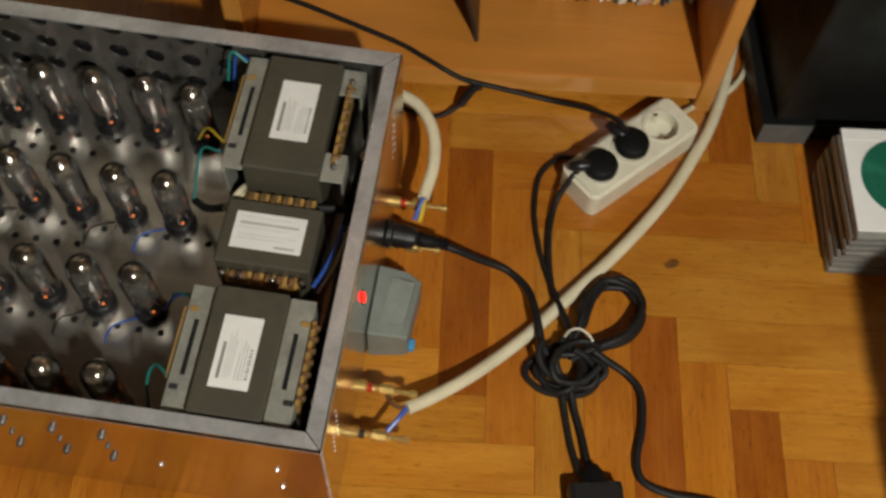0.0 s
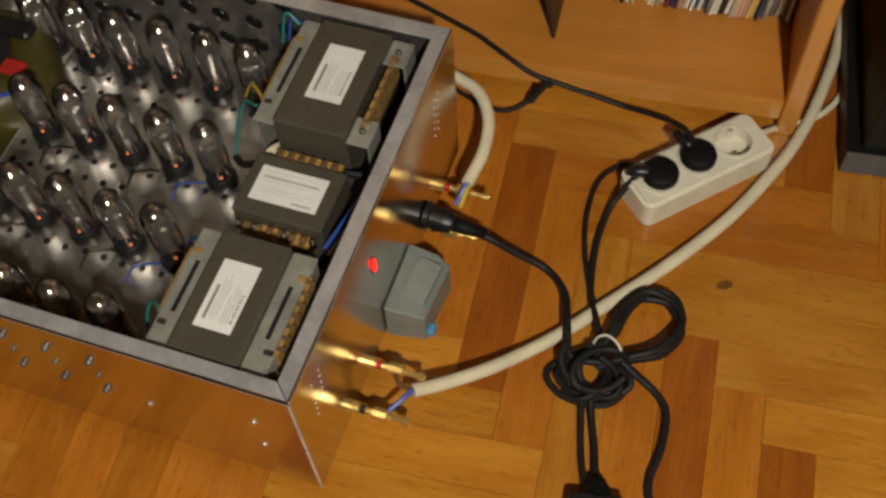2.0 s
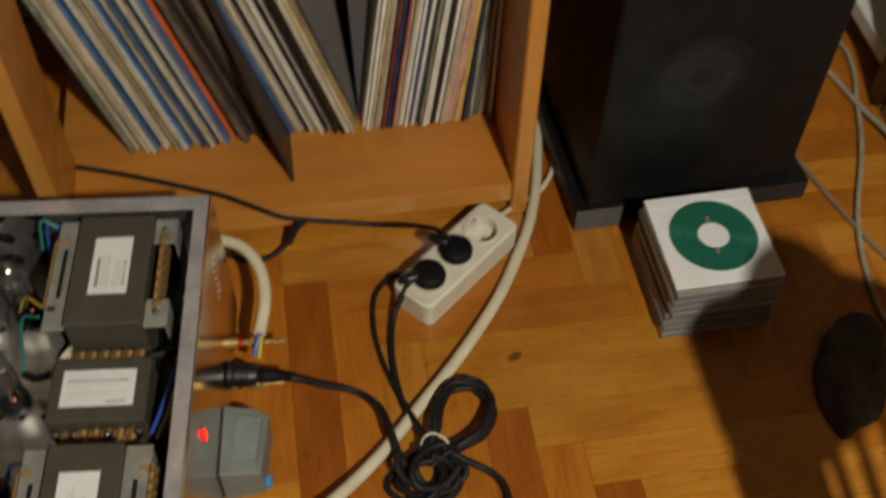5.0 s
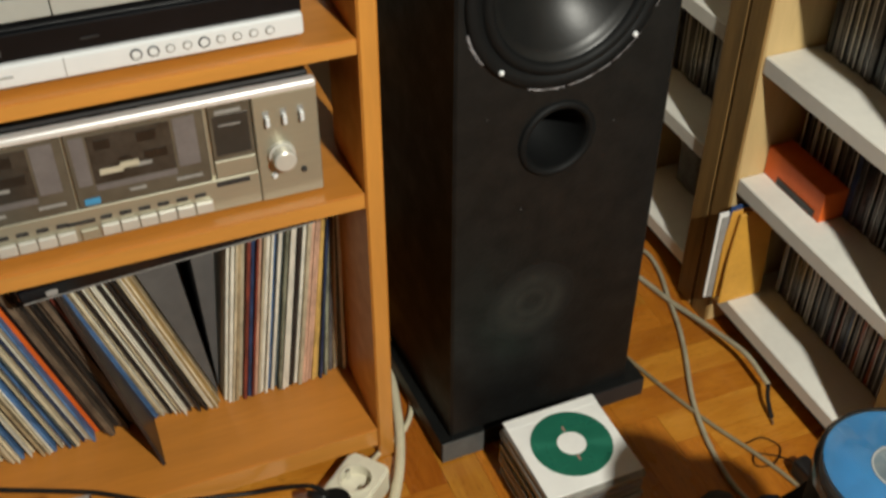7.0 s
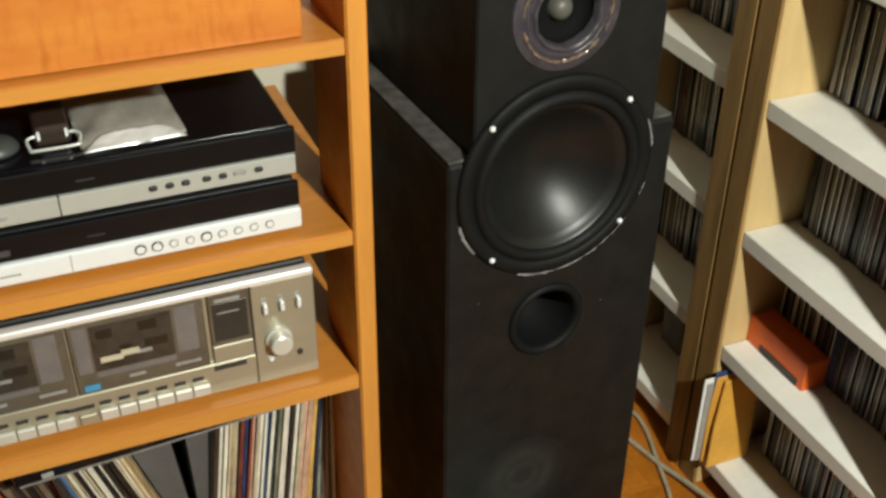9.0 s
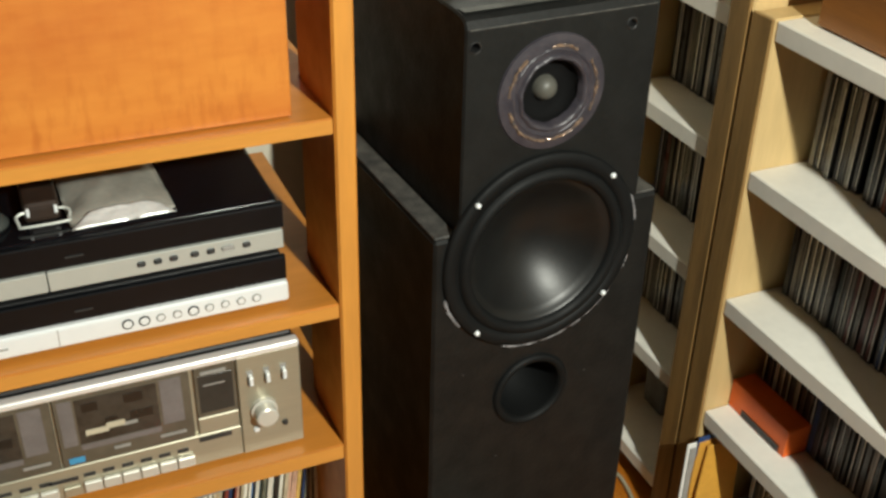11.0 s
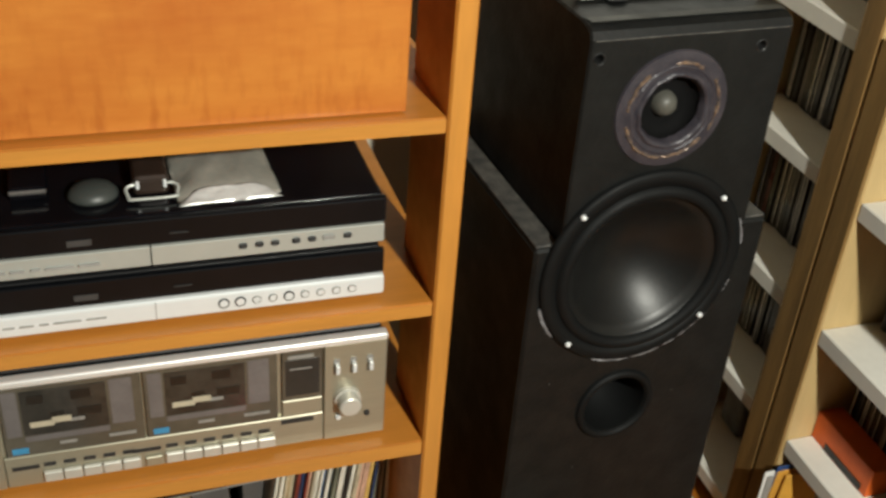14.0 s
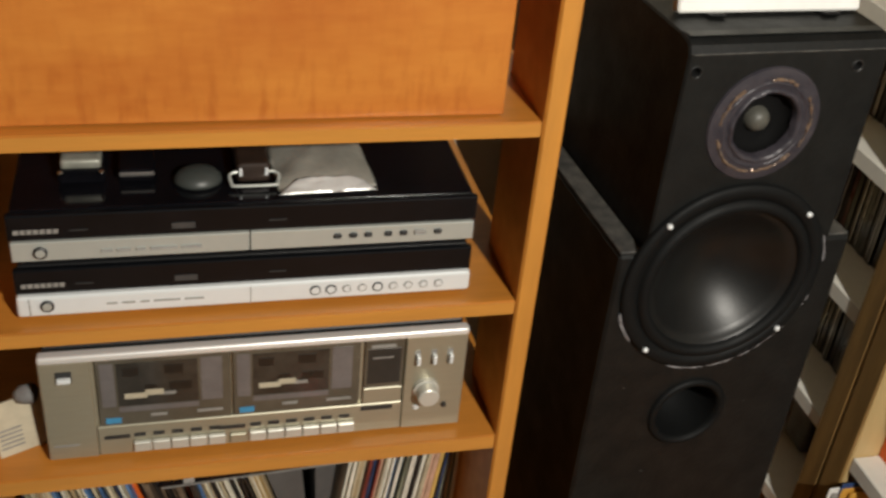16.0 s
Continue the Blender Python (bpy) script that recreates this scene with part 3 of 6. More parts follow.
cassette_dark = material("cassette_window", (0.050, 0.045, 0.038), 0.15, scale=30, vary=0.25, bump=0)
door_side_glass = material("door_side_glass", (0.165, 0.150, 0.148), 0.2, scale=30, vary=0.12, bump=0)
for k in (0, 1):
    x0 = 0.052 + k * 0.1325
    door = part("cassette_door", box(x0, x0 + 0.1305, 0.0015, 0.0118, 0.0305, H - 0.010, 0.001), smoked, tape, "smoked cassette door")
    part("window", box(x0 + 0.020, x0 + 0.098, 0.0008, 0.0013, 0.056, 0.110), cassette_dark, door)
    part("window_band", box(x0 + 0.020, x0 + 0.098, 0.0005, 0.0010, 0.0485, 0.0550), door_side_glass, door)
    part("cassette_label", box(x0 + 0.026, x0 + 0.048, 0.0002, 0.0006, 0.0655, 0.0720), old_paper, door)
    part("cassette_label", box(x0 + 0.046, x0 + 0.064, 0.0001, 0.0005, 0.0685, 0.0755), old_paper, door)
    part("cassette_label", box(x0 + 0.062, x0 + 0.076, 0.0002, 0.0006, 0.0675, 0.0715), grey_print, door)
    for q, w, lo, hi in ((0.026, 0.015, 0.094, 0.104), (0.066, 0.018, 0.094, 0.105), (0.070, 0.022, 0.073, 0.083), (0.046, 0.012, 0.0765, 0.0815)):
        part("tape_hub", box(x0 + q, x0 + q + w, 0.0002, 0.0006, lo, hi), tape_brown, door)
    part("hinge_light", box(x0 + 0.101, x0 + 0.122, 0.0008, 0.0013, 0.056, 0.111), door_side_glass, door)
    part("hinge_light", box(x0 + 0.004, x0 + 0.0175, 0.0008, 0.0013, 0.056, 0.111), door_side_glass, door)
    part("badge", box(x0 + 0.006, x0 + 0.021, 0.0005, 0.0012, 0.034, 0.041), blue_print, door, "blue badge")
    for q, w in ((0.050, 0.016), (0.096, 0.026)):
        part("lettering", box(x0 + q, x0 + q + w, 0.0007, 0.0013, 0.040, 0.0435), grey_print, door)
    for j in range(5 if k == 0 else 6):
        kx = (0.083 if k == 0 else 0.200) + j * 0.0187
        part("key", box(kx, kx + 0.0176, -0.0045, 0.0008, -0.003, 0.0095, 0.001), key_silver, tape)
        part("key_mark", box(kx + 0.001, kx + 0.0125, 0.0002, 0.0008, 0.0145, 0.0190), dark_print, tape)
    if k == 1:
        part("key_blank", box(0.180, 0.197, -0.003, 0.0008, -0.0045, 0.0075, 0.001), champagne, tape)
part("key_slot", box(0.055, 0.080, 0.0002, 0.0008, 0.0135, 0.0180), dark_print, tape)
part("key_slot", box(0.168, 0.196, 0.0002, 0.0008, 0.0135, 0.0180), dark_print, tape)
part("key_slot", box(0.318, 0.352, 0.0002, 0.0008, 0.022, 0.0275), dark_print, tape)
meter = part("meter", box(0.3195, 0.3615, 0.0015, 0.0118, 0.052, H - 0.010, 0.001), smoked, tape, "dark level meter window")
part("meter_face", box(0.323, 0.358, 0.0009, 0.0014, 0.058, 0.104), material("meter_glass", (0.03, 0.032, 0.03), 0.15, vary=0.1, bump=0), meter)
part("meter_scale", box(0.326, 0.352, 0.0005, 0.0009, 0.106, 0.110), grey_print, meter)
part("meter_scale", box(0.328, 0.350, 0.0003, 0.0007, 0.092, 0.0935), grey_print, meter)
part("meter_sill", box(0.3195, 0.3615, 0.001, 0.0118, 0.031, 0.0515, 0.001), champagne, tape)
part("knob", lathe([(0, 0.019), (0.0100, 0.019), (0.0116, 0.0178), (0.0118, 0.006), (0.0140, 0.0055), (0.0140, 0.0), (0, 0)], 30), key_silver, tape, "round silver level knob", m=pose(0.387, 0, 0.0475, 90, 0, 0), smooth=False)
for sx in (0.3755, 0.393, 0.4105):
    sw = part("toggle", box(sx - 0.002, sx + 0.002, -0.008, 0, 0.084, 0.095, 0.0008), silver_bright, tape)
    part("toggle_slot", box(sx - 0.003, sx + 0.003, -0.0005, 0.0, 0.080, 0.099), grey_print, sw)
for sx in (0.378, 0.409):
    part("jack", lathe([(0, 0.003), (0.0025, 0.003), (0.0035, 0), (0, 0)], 14), dark_print if sx > 0.4 else silver_bright, tape, m=pose(sx, 0, 0.022, 90, 0, 0))
power = part("power_switch", box(0.0155, 0.0305, -0.001, 0.0, 0.094, 0.106), dark_print, tape)
part("rocker", box(0.0165, 0.0295, -0.007, -0.001, 0.0955, 0.1005, 0.001), silver_bright, power)
part("lettering", box(0.006, 0.030, -0.0006, 0, 0.009, 0.0115), grey_print, tape)
for fx in (0.05, 0.38):
    part("foot", lathe([(0, 0), (0.01, 0), (0.01, -0.012), (0, -0.012)], 14), rubber, tape, m=pose(fx, 0.06, 0))
leaflet = thing("leaflet", "yellowed printed leaflet leaning beside the deck", "leaflet", pose(-0.510, 0.036, 0.4285, -14, 0, 24))
part("sheet", box(-0.006, 0.045, 0, 0.003, 0, 0.060), old_paper, leaflet)
for k in range(5):
    part("print_line", box(-0.003, 0.02, -0.0006, -0.0001, 0.008 + 0.005 * k, 0.010 + 0.005 * k), grey_print, leaflet)
tuft = thing("crumpled_tissue", "crumpled grey tissue on top of the leaflet", "tissue", pose(-0.487, 0.058, 0.4895))
bm = lathe([(0, 0.012), (0.008, 0.010), (0.013, 0.004), (0.011, -0.002), (0, -0.004)], 14)
for v in bm.verts:
    v.co += 0.003 * noise.noise_vector(v.co * 120)
part("tissue", bm, dusty_grey, tuft, smooth=True)


# ---- disc players ----
def player(z, style):
    top = style == "upper"
    ob = thing("disc_player", "slim black disc player with a satin silver front strip" if top else "slim black disc player with a bright silver lower front", "disc player", pose(-0.476, 0.02, z), group="stacked disc players")
    h = 0.052
    part("body", box(0.003, 0.427, 0.008, 0.20, 0.002, h, 0.003, 2), black_gloss if top else black_plastic, ob)
    part("front_panel", box(0, 0.430, 0.0005, 0.0078, 0.0245, h - 0.001, 0.002, 2), black_front, ob)
    if top:
        strip = part("silver_strip", box(0.002, 0.2115, -0.002, 0.0078, 0.004, 0.0240, 0.0008), silver_dull, ob)
        part("silver_strip", box(0.2125, 0.428, -0.002, 0.0078, 0.004, 0.0240, 0.0008), silver_dull, ob)
        for k, bx in enumerate((0.294, 0.309, 0.3235, 0.343, 0.358, 0.374, 0.392)):
            w = 0.0060 if k == 5 else 0.0038
            part("button", box(bx - w, bx + w, -0.004, -0.002, 0.0128, 0.0185, 0.0016), dark_print if k != 5 else grey_print, ob)
    else:
        bm = box(0.0, 0.430, -0.004, 0.0078, 0.0015, 0.0240, 0.004, 3)
        part("silver_front", bm, silver_bright, ob)
        part("seam", box(0.2115, 0.2123, -0.0044, -0.004, 0.004, 0.022), grey_print, ob)
        part("seam", box(0.011, 0.012, -0.0044, -0.004, 0.004, 0.022), grey_print, ob)
        for k in range(9):
            r = 0.0052 if k in (0, 1, 4) else 0.0042
            btn = part("button", lathe([(0, 0.0012), (r * 0.75, 0.0012), (r, 0)], 18), silver_bright, ob, m=pose(0.274 + 0.0154 * k, -0.004, 0.013, 90, 0, 0))
            part("ring", lathe([(r * 0.8, 0.0014), (r * 1.05, 0.0009), (r * 1.05, 0)], 18), dark_print if k in (0, 1, 4) else grey_print, btn)
    dial = part("power_button", lathe([(0, 0.0025), (0.0042, 0.0025), (0.0052, 0)], 20), silver_dull, ob, m=pose(0.027, -0.003 if top else -0.004, 0.014, 90, 0, 0))
    part("ring", lathe([(0.0045, 0.003), (0.0062, 0.002), (0.0062, 0)], 20), dark_print, dial)
    for k in range(7):
        part("logo_bar", box(0.006 + 0.0056 * k, 0.0102 + 0.0056 * k, -0.0004, 0.0004, 0.0318, 0.0362), grey_print, ob)
    part("lettering", box(0.053, 0.069, -0.0004, 0.0004, 0.0335, 0.0350), dark_print, ob)
    part("disc_mark", box(0.142, 0.163, -0.0004, 0.0004, 0.031, 0.037), material("dim_mark", (0.06, 0.06, 0.06), 0.4), ob)
    part("lettering", box(0.230, 0.246, -0.0004, 0.0004, 0.0345, 0.036), dark_print, ob)
    for q, w in ((0.079, 0.010), (0.093, 0.012), (0.110, 0.008), (0.122, 0.024), (0.150, 0.018)):
        part("lettering", box(q, q + w, -0.0047, -0.0021 if top else -0.0041, 0.0118, 0.0138), light_print, ob)
    for fx in (0.03, 0.40):
        for fy in (0.03, 0.17):
            part("foot", lathe([(0, 0.002), (0.008, 0.002), (0.008, -0.004), (0, -0.004)], 12), rubber, ob, m=pose(fx, fy, 0))
    return ob


player(0.6155, "lower")
player(0.6735, "upper")
TOP = 0.7262
pouch = thing("foil_pouch", "crumpled silver foil pouch lying on the disc player", "pouch", pose(-0.191, 0.098, TOP + 0.0015, 0, 0, 2))
bm = bmesh.new()
bmesh.ops.create_grid(bm, x_segments=24, y_segments=20, size=0.5)
top_v = bm.verts[:]
for v in top_v:
    px, py = v.co.x, v.co.y
    v.co = Vector((px * 0.094, py * 0.115, 0.010 * (1 - abs(2 * px) ** 3) * (1 - abs(2 * py) ** 5) + 0.0030 * noise.noise(Vector((px * 5, py * 3.5, 1))) + 0.0006 * noise.noise(Vector((px * 17, py * 15, 3)))))
res = bmesh.ops.extrude_face_region(bm, geom=bm.faces[:])
for v in [g for g in res["geom"] if isinstance(g, bmesh.types.BMVert)]:
    v.co.z = min(0.0, v.co.z * -0.05)
bmesh.ops.recalc_face_normals(bm, faces=bm.faces[:])
part("foil", bm, silver_foil, pouch, smooth=True)
lip = bmesh.new()
bmesh.ops.create_grid(lip, x_segments=22, y_segments=8, size=0.5)
for v in lip.verts:
    px, py = v.co.x, v.co.y
    swell = (1 - abs(2 * px) ** 7) * (0.5 + py)
    v.co = Vector((px * (0.094 - 0.02 * (0.5 + py)), -0.0645 + 0.0135 * (0.5 + py), 0.001 + 0.0095 * swell + 0.0014 * noise.noise(Vector((px * 7, py * 3, 9)))))
res = bmesh.ops.extrude_face_region(lip, geom=lip.faces[:])
for v in [g for g in res["geom"] if isinstance(g, bmesh.types.BMVert)]:
    v.co.z = 0.0
bmesh.ops.recalc_face_normals(lip, faces=lip.faces[:])
# Lip foil is lighter than the pouch: the lit front edge is in the colour.
part("folded_lip", lip, material("lit_foil_lip", (0.82, 0.82, 0.80), 0.3, 0.4, scale=40, vary=0.08, bump=0.15), pouch, "folded lip, coloured brighter for the light on it", smooth=True)
strap = thing("watch", "leather strap with a polished steel buckle on the disc player", "watch", pose(-0.257, 0.055, TOP))
part("buckle", tube([(-0.020, -0.004, 0.004), (-0.018, -0.007, 0.004), (0.018, -0.007, 0.004), (0.022, -0.003, 0.005), (0.020, 0.006, 0.011), (-0.019, 0.006, 0.011), (-0.021, -0.004, 0.004)], 0.0015, 8, 4), silver_dull, strap)
bm = box(-0.016, 0.016, 0.004, 0.075, 0.0, 0.020, 0.006, 3)
part("strap", bm, material("dark_brown_leather", (0.035, 0.022, 0.016), 0.4, scale=40, vary=0.2), strap)
for sx in (-0.012, 0.012):
    part("pin", box(sx - 0.0015, sx + 0.0015, 0.001, 0.004, 0.009, 0.017, 0.0006), silver_bright, strap)
stone = thing("computer_mouse", "small oval grey computer mouse on the disc player", "mouse", pose(-0.308, 0.068, TOP, 0, 0, 4))
bm = lathe([(0, 0.0135), (0.010, 0.0125), (0.018, 0.0095), (0.0225, 0.004), (0.0225, 0.001), (0, 0)], 28, m=Matrix.Diagonal((1, 0.9, 1, 1)))
part("shell", bm, material("grey_satin_shell", (0.050, 0.056, 0.052), 0.42, scale=30, vary=0.1), stone, smooth=True)
for cx, w, lab, mt in ((-0.363, 0.016, "small flat dark case with a dull metal rim", silver_dull), (-0.412, 0.021, "small dark case with a bright chrome clasp", chrome)):
    tin = thing("small_case", lab, "case", pose(cx, 0.07, TOP), group="small things on the disc player")
    if w > 0.02:
        bm = prism([(-w, 0.0), (w, 0.0), (w * 0.92, 0.05), (-w * 0.92, 0.05)], 0.0, 0.012)
        bmesh.ops.bevel(bm, geom=bm.edges[:], offset=0.0025, segments=2, affect="EDGES")
        part("body", bm, black_gloss, tin)
        part("top_plate", box(-w * 0.86, w * 0.86, 0.004, 0.052, 0.0122, 0.0225, 0.004, 3), zinc, tin, "dull metal top plate", smooth=True)
        for q in (-w + 0.003, w - 0.003):
            part("corner", lathe([(0, 0.003), (0.0022, 0.002), (0.0026, 0)], 12), chrome, tin, m=pose(q, -0.001, 0.0125, 90, 0, 0), smooth=True)
    else:
        part("body", box(-w, w, 0.0, 0.05, 0, 0.013, 0.003, 2), black_gloss, tin)
        part("rim", box(-w, w, -0.002, 0.003, 0.0060, 0.0105, 0.0012), dull_bolt, tin, "dull metal rim")

# ---- wooden box on the upper shelf ----
crate = thing("wooden_box", "large flame-figured orange wooden box on the upper shelf", "box", pose(-0.49, 0.014, 0.8145))
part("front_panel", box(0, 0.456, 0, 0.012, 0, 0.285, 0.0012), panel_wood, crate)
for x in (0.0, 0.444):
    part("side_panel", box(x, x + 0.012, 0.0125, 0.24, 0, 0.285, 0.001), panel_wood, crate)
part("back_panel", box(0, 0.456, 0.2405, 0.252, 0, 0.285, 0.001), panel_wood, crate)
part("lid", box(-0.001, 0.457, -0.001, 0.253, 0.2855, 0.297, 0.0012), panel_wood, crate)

# ---- loudspeaker ----
spk = thing("loudspeaker", "tall black floor-standing loudspeaker with a stepped cabinet", "loudspeaker", pose(0.217, -0.03, 0, 0, 0, 3))
lower = part("lower_cabinet", box(-0.131, 0.131, 0, 0.30, 0.038, 0.683, 0.003, 1), black_paint, spk)
carve(lower, ((-0.0095, 0.466, 0.0368, 0.11), (-0.010, 0.645, 0.1, 0.06)))
part("worn_ledge", box(-0.1295, -0.1055, 0.003, 0.298, 0.6832, 0.6865, 0.001), worn_edge, lower, "chipped grey ledge")
part("worn_ledge", box(0.1055, 0.1295, 0.003, 0.298, 0.6832, 0.6865, 0.001), worn_edge, lower, "chipped grey ledge")
bm = bmesh.new()
prof = [(0.0, 0.6832), (0.0, 0.893), (0.004, 0.900), (0.012, 0.9035), (0.024, 0.905), (0.30, 0.905), (0.30, 0.6832)]
sides = [[bm.verts.new((sx, y, z)) for y, z in prof] for sx in (-0.1045, 0.1045)]
bm.faces.new(sides[0])
bm.faces.new(sides[1][::-1])
for k in range(len(prof)):
    n = (k + 1) % len(prof)
    bm.faces.new((sides[0][k], sides[1][k], sides[1][n], sides[0][n]))
bmesh.ops.recalc_face_normals(bm, faces=bm.faces[:])
bmesh.ops.bevel(bm, geom=[e for e in bm.edges if e.calc_face_angle(0) > 1.2], offset=0.002, segments=1, affect="EDGES")
upper = part("upper_cabinet", bm, black_paint, spk)
part("dusty_edge", prism([(-0.100, 0.0125), (0.100, 0.0125), (0.101, 0.0232), (-0.101, 0.0232)], 0.9052, 0.9056), material("dusty_black_edge", (0.060, 0.060, 0.052), 0.6, scale=35, vary=0.42, bump=0.2, colour2=(0.018, 0.018, 0.017)), upper, "dusty top edge")
part("worn_line", tube([(-0.1, -0.0002, 0.8925), (-0.03, -0.0003, 0.8928), (0.04, -0.0002, 0.8925), (0.1, -0.0002, 0.8926)], 0.0007, 6, 4), worn_edge, upper, "thin worn line along the top edge")
carve(upper, ((-0.010, 0.645, 0.1, 0.06), (-0.0115, 0.8205, 0.0345, 0.03), (-0.0945, 0.876, 0.0046, 0.014), (0.073, 0.876, 0.0046, 0.014)))
WC = (-0.010, 0, 0.645)
woofer = part("woofer", lathe([(0.096, 0.001), (0.0965, 0.006), (0.1095, 0.0062), (0.1122, 0.004), (0.1122, 0.0)], 56), rubber, spk, "eight inch woofer with black frame", m=pose(*WC, 90, 0, 0), smooth=True)
part("surround", lathe([(0.0963, 0.004), (0.094, 0.0085), (0.0890, 0.0105), (0.0840, 0.008), (0.0825, 0.003)], 56), rubber, woofer, smooth=True)
part("cone", lathe([(0.083, 0.003), (0.0805, 0.0006), (0.078, 0.0)] + [(0.078 * (1 - k / 14), -0.043 * (1 - (1 - k / 14) ** 2)) for k in range(1, 15)], 64), cone_black, woofer, "satin black dished cone", smooth=True)
for sx, sz in ((-0.0785, 0.0735), (0.0760, 0.0740), (-0.0735, -0.0775), (0.0800, -0.0690)):
    part("screw", lathe([(0, 0.0100), (0.0016, 0.0096), (0.0031, 0.0078), (0.0031, 0.004), (0, 0.004)], 12), silver_bright, woofer, "bright screw head", m=pose(sx, sz, 0), smooth=True)
rng = random.Random(11)
for a0, a1 in ((196, 216), (250, 272), (274, 300), (302, 322), (6, 22), (336, 344)):
    pts = [(0.1138 * math.cos(radians(a)), 0.1138 * math.sin(radians(a)), 0.0012) for a in np.linspace(a0, a1, 6)]
    bm = tube(pts, 0.0018, 6, 3)
    for v in bm.verts:
        v.co += 0.0012 * noise.noise_vector(v.co * 300)
    part("chipped_rim", bm, material("torn_grey_rim", (0.26, 0.25, 0.26), 0.7, scale=80, vary=0.3, bump=0.4), woofer, "torn grey edge of the cut-out")
deep_black = material("deep_black_foam", (0.0028, 0.0028, 0.0030), 0.85, scale=40, vary=0.2, bump=0.1, spec=0.15)
TC = (-0.0115, 0, 0.8205)
tweet = part("tweeter", lathe([(0.034, 0.0015), (0.0355, 0.0035), (0.044, 0.0038), (0.052, 0.0030), (0.0575, 0.0022), (0.0585, 0.0)], 48), ring_glue, spk, "tweeter in a glue-smeared grey mounting ring", m=pose(*TC, 90, 0, 0))
glue = material("amber_glue", (0.26, 0.17, 0.11), 0.16, 0.3, scale=90, vary=0.4, bump=0.2, colour2=(0.07, 0.062, 0.065))
for a0, a1, rr in ((195, 262, 0.0482), (266, 318, 0.0474), (330, 395, 0.0478), (60, 96, 0.0462), (130, 176, 0.0478)):
    bm = tube([(rr * math.cos(radians(a)), rr * math.sin(radians(a)), 0.0036) for a in np.linspace(a0, a1, 9)], 0.0017, 6, 3)
    for v in bm.verts:
        v.co += 0.0017 * noise.noise_vector(v.co * 190)
    part("glue_bead", bm, glue, tweet, "amber bead of glue")
bm = lathe([(0.0385, 0.0036), (0.0368, 0.0066), (0.0350, 0.0070), (0.0330, 0.0035), (0.0312, -0.003)], 60)
for v in bm.verts:
    v.co += 0.0016 * noise.noise_vector(v.co * 110)
part("inner_lip", bm, ring_glue, tweet, "uneven grey inner lip", smooth=True)
bm = lathe([(0.0445, 0.0036), (0.0432, 0.0050), (0.0418, 0.0036)], 60)
for v in bm.verts:
    v.co += 0.0012 * noise.noise_vector(v.co * 90)
part("ridge", bm, ring_glue, tweet, "ridge of grey glue", smooth=True)
part("surround", lathe([(0.0332, 0.002), (0.0315, -0.006), (0.0285, -0.0125), (0.020, -0.0150), (0.0125, -0.0140)], 40), deep_black, tweet, smooth=True)
part("dome", lathe([(0.0128, -0.015), (0.0118, -0.009), (0.0085, -0.0040), (0.0047, -0.0021), (0, -0.0015)], 30), dome_grey, tweet, "small grey dome", smooth=True)
part("backing", lathe([(0, -0.022), (0.034, -0.022), (0.034, -0.019), (0, -0.019)], 30), black_plastic, tweet)
port = part("port", lathe([(0.0465, 0.0002), (0.0462, 0.0026), (0.0440, 0.0048), (0.0405, 0.0050), (0.0378, 0.0030), (0.0364, -0.004), (0.0358, -0.10), (0, -0.10)], 48), rubber, spk, "round bass reflex port", m=pose(-0.0095, 0, 0.466, 90, 0, 0), smooth=True)
plug_rim = material("worn_socket_rim", (0.03, 0.03, 0.03), 0.35, scale=60, vary=0.3, bump=0.1)
for sx in (-0.0945, 0.073):
    part("grille_hole", lathe([(0.0046, -0.012), (0.0046, 0.0004), (0.0054, 0.0011), (0.0063, 0.0002)], 22), plug_rim, spk, "dark grille peg hole", m=pose(sx, 0, 0.876, 90, 0, 0))
base = part("base_plate", prism([(-0.146, -0.004), (0.154, -0.012), (0.150, 0.31), (-0.142, 0.31)], 0.010, 0.0375), black_paint, spk, "black base plate")
part("bare_end", prism([(-0.145, -0.0062), (-0.087, -0.0077), (-0.087, -0.0062), (-0.145, -0.0045)], 0.003, 0.0372), material("grey_primer", (0.12, 0.125, 0.122), 0.55, scale=40, vary=0.15), base, "grey bare end of the base")
part("edge_tape", prism([(0.075, -0.0118), (0.152, -0.0138), (0.152, -0.0122), (0.075, -0.0102)], 0.008, 0.0372), material("grey_primer_dark", (0.022, 0.023, 0.025), 0.55, scale=40, vary=0.15), base, "dull grey front of the base")
for sx in (-0.12, 0.125):
    for sy in (0.012, 0.28):
        part("foot", box(sx - 0.02, sx + 0.02, sy - 0.012, sy + 0.012, 0.0, 0.0098, 0.002), rubber, base)
part("dust_print", lathe([(0, 0.00015), (0.058, 0.00015), (0.059, 0.0)], 48), dust_mark(), lower, "faint round dusty print", m=pose(-0.026, 0, 0.235, 90, 0, 0))
chip_paint = material("bare_chip", (0.075, 0.075, 0.072), 0.7, scale=80, vary=0.2, bump=0.0)
for cx, cz in ((0.061, 0.470), (-0.094, 0.512), (-0.048, 0.382)):
    part("paint_chip", lathe([(0, 0.0003), (0.0008, 0.0002), (0.0011, 0.0)], 7), chip_paint, lower, "tiny chip in the paint", m=pose(cx, 0, cz, 90, 0, 0))
dvd_box = thing("video_case", "white video disc case standing on the loudspeaker", "case", pose(0.2185, 0.024, 0.9058, -14, 0, 2))
part("cover", box(-0.0955, 0.0955, 0, 0.014, 0.003, 0.136, 0.002), paper, dvd_box)
part("picture", box(-0.03, 0.088, -0.0008, -0.0002, 0.026, 0.125), dark_print, dvd_box)
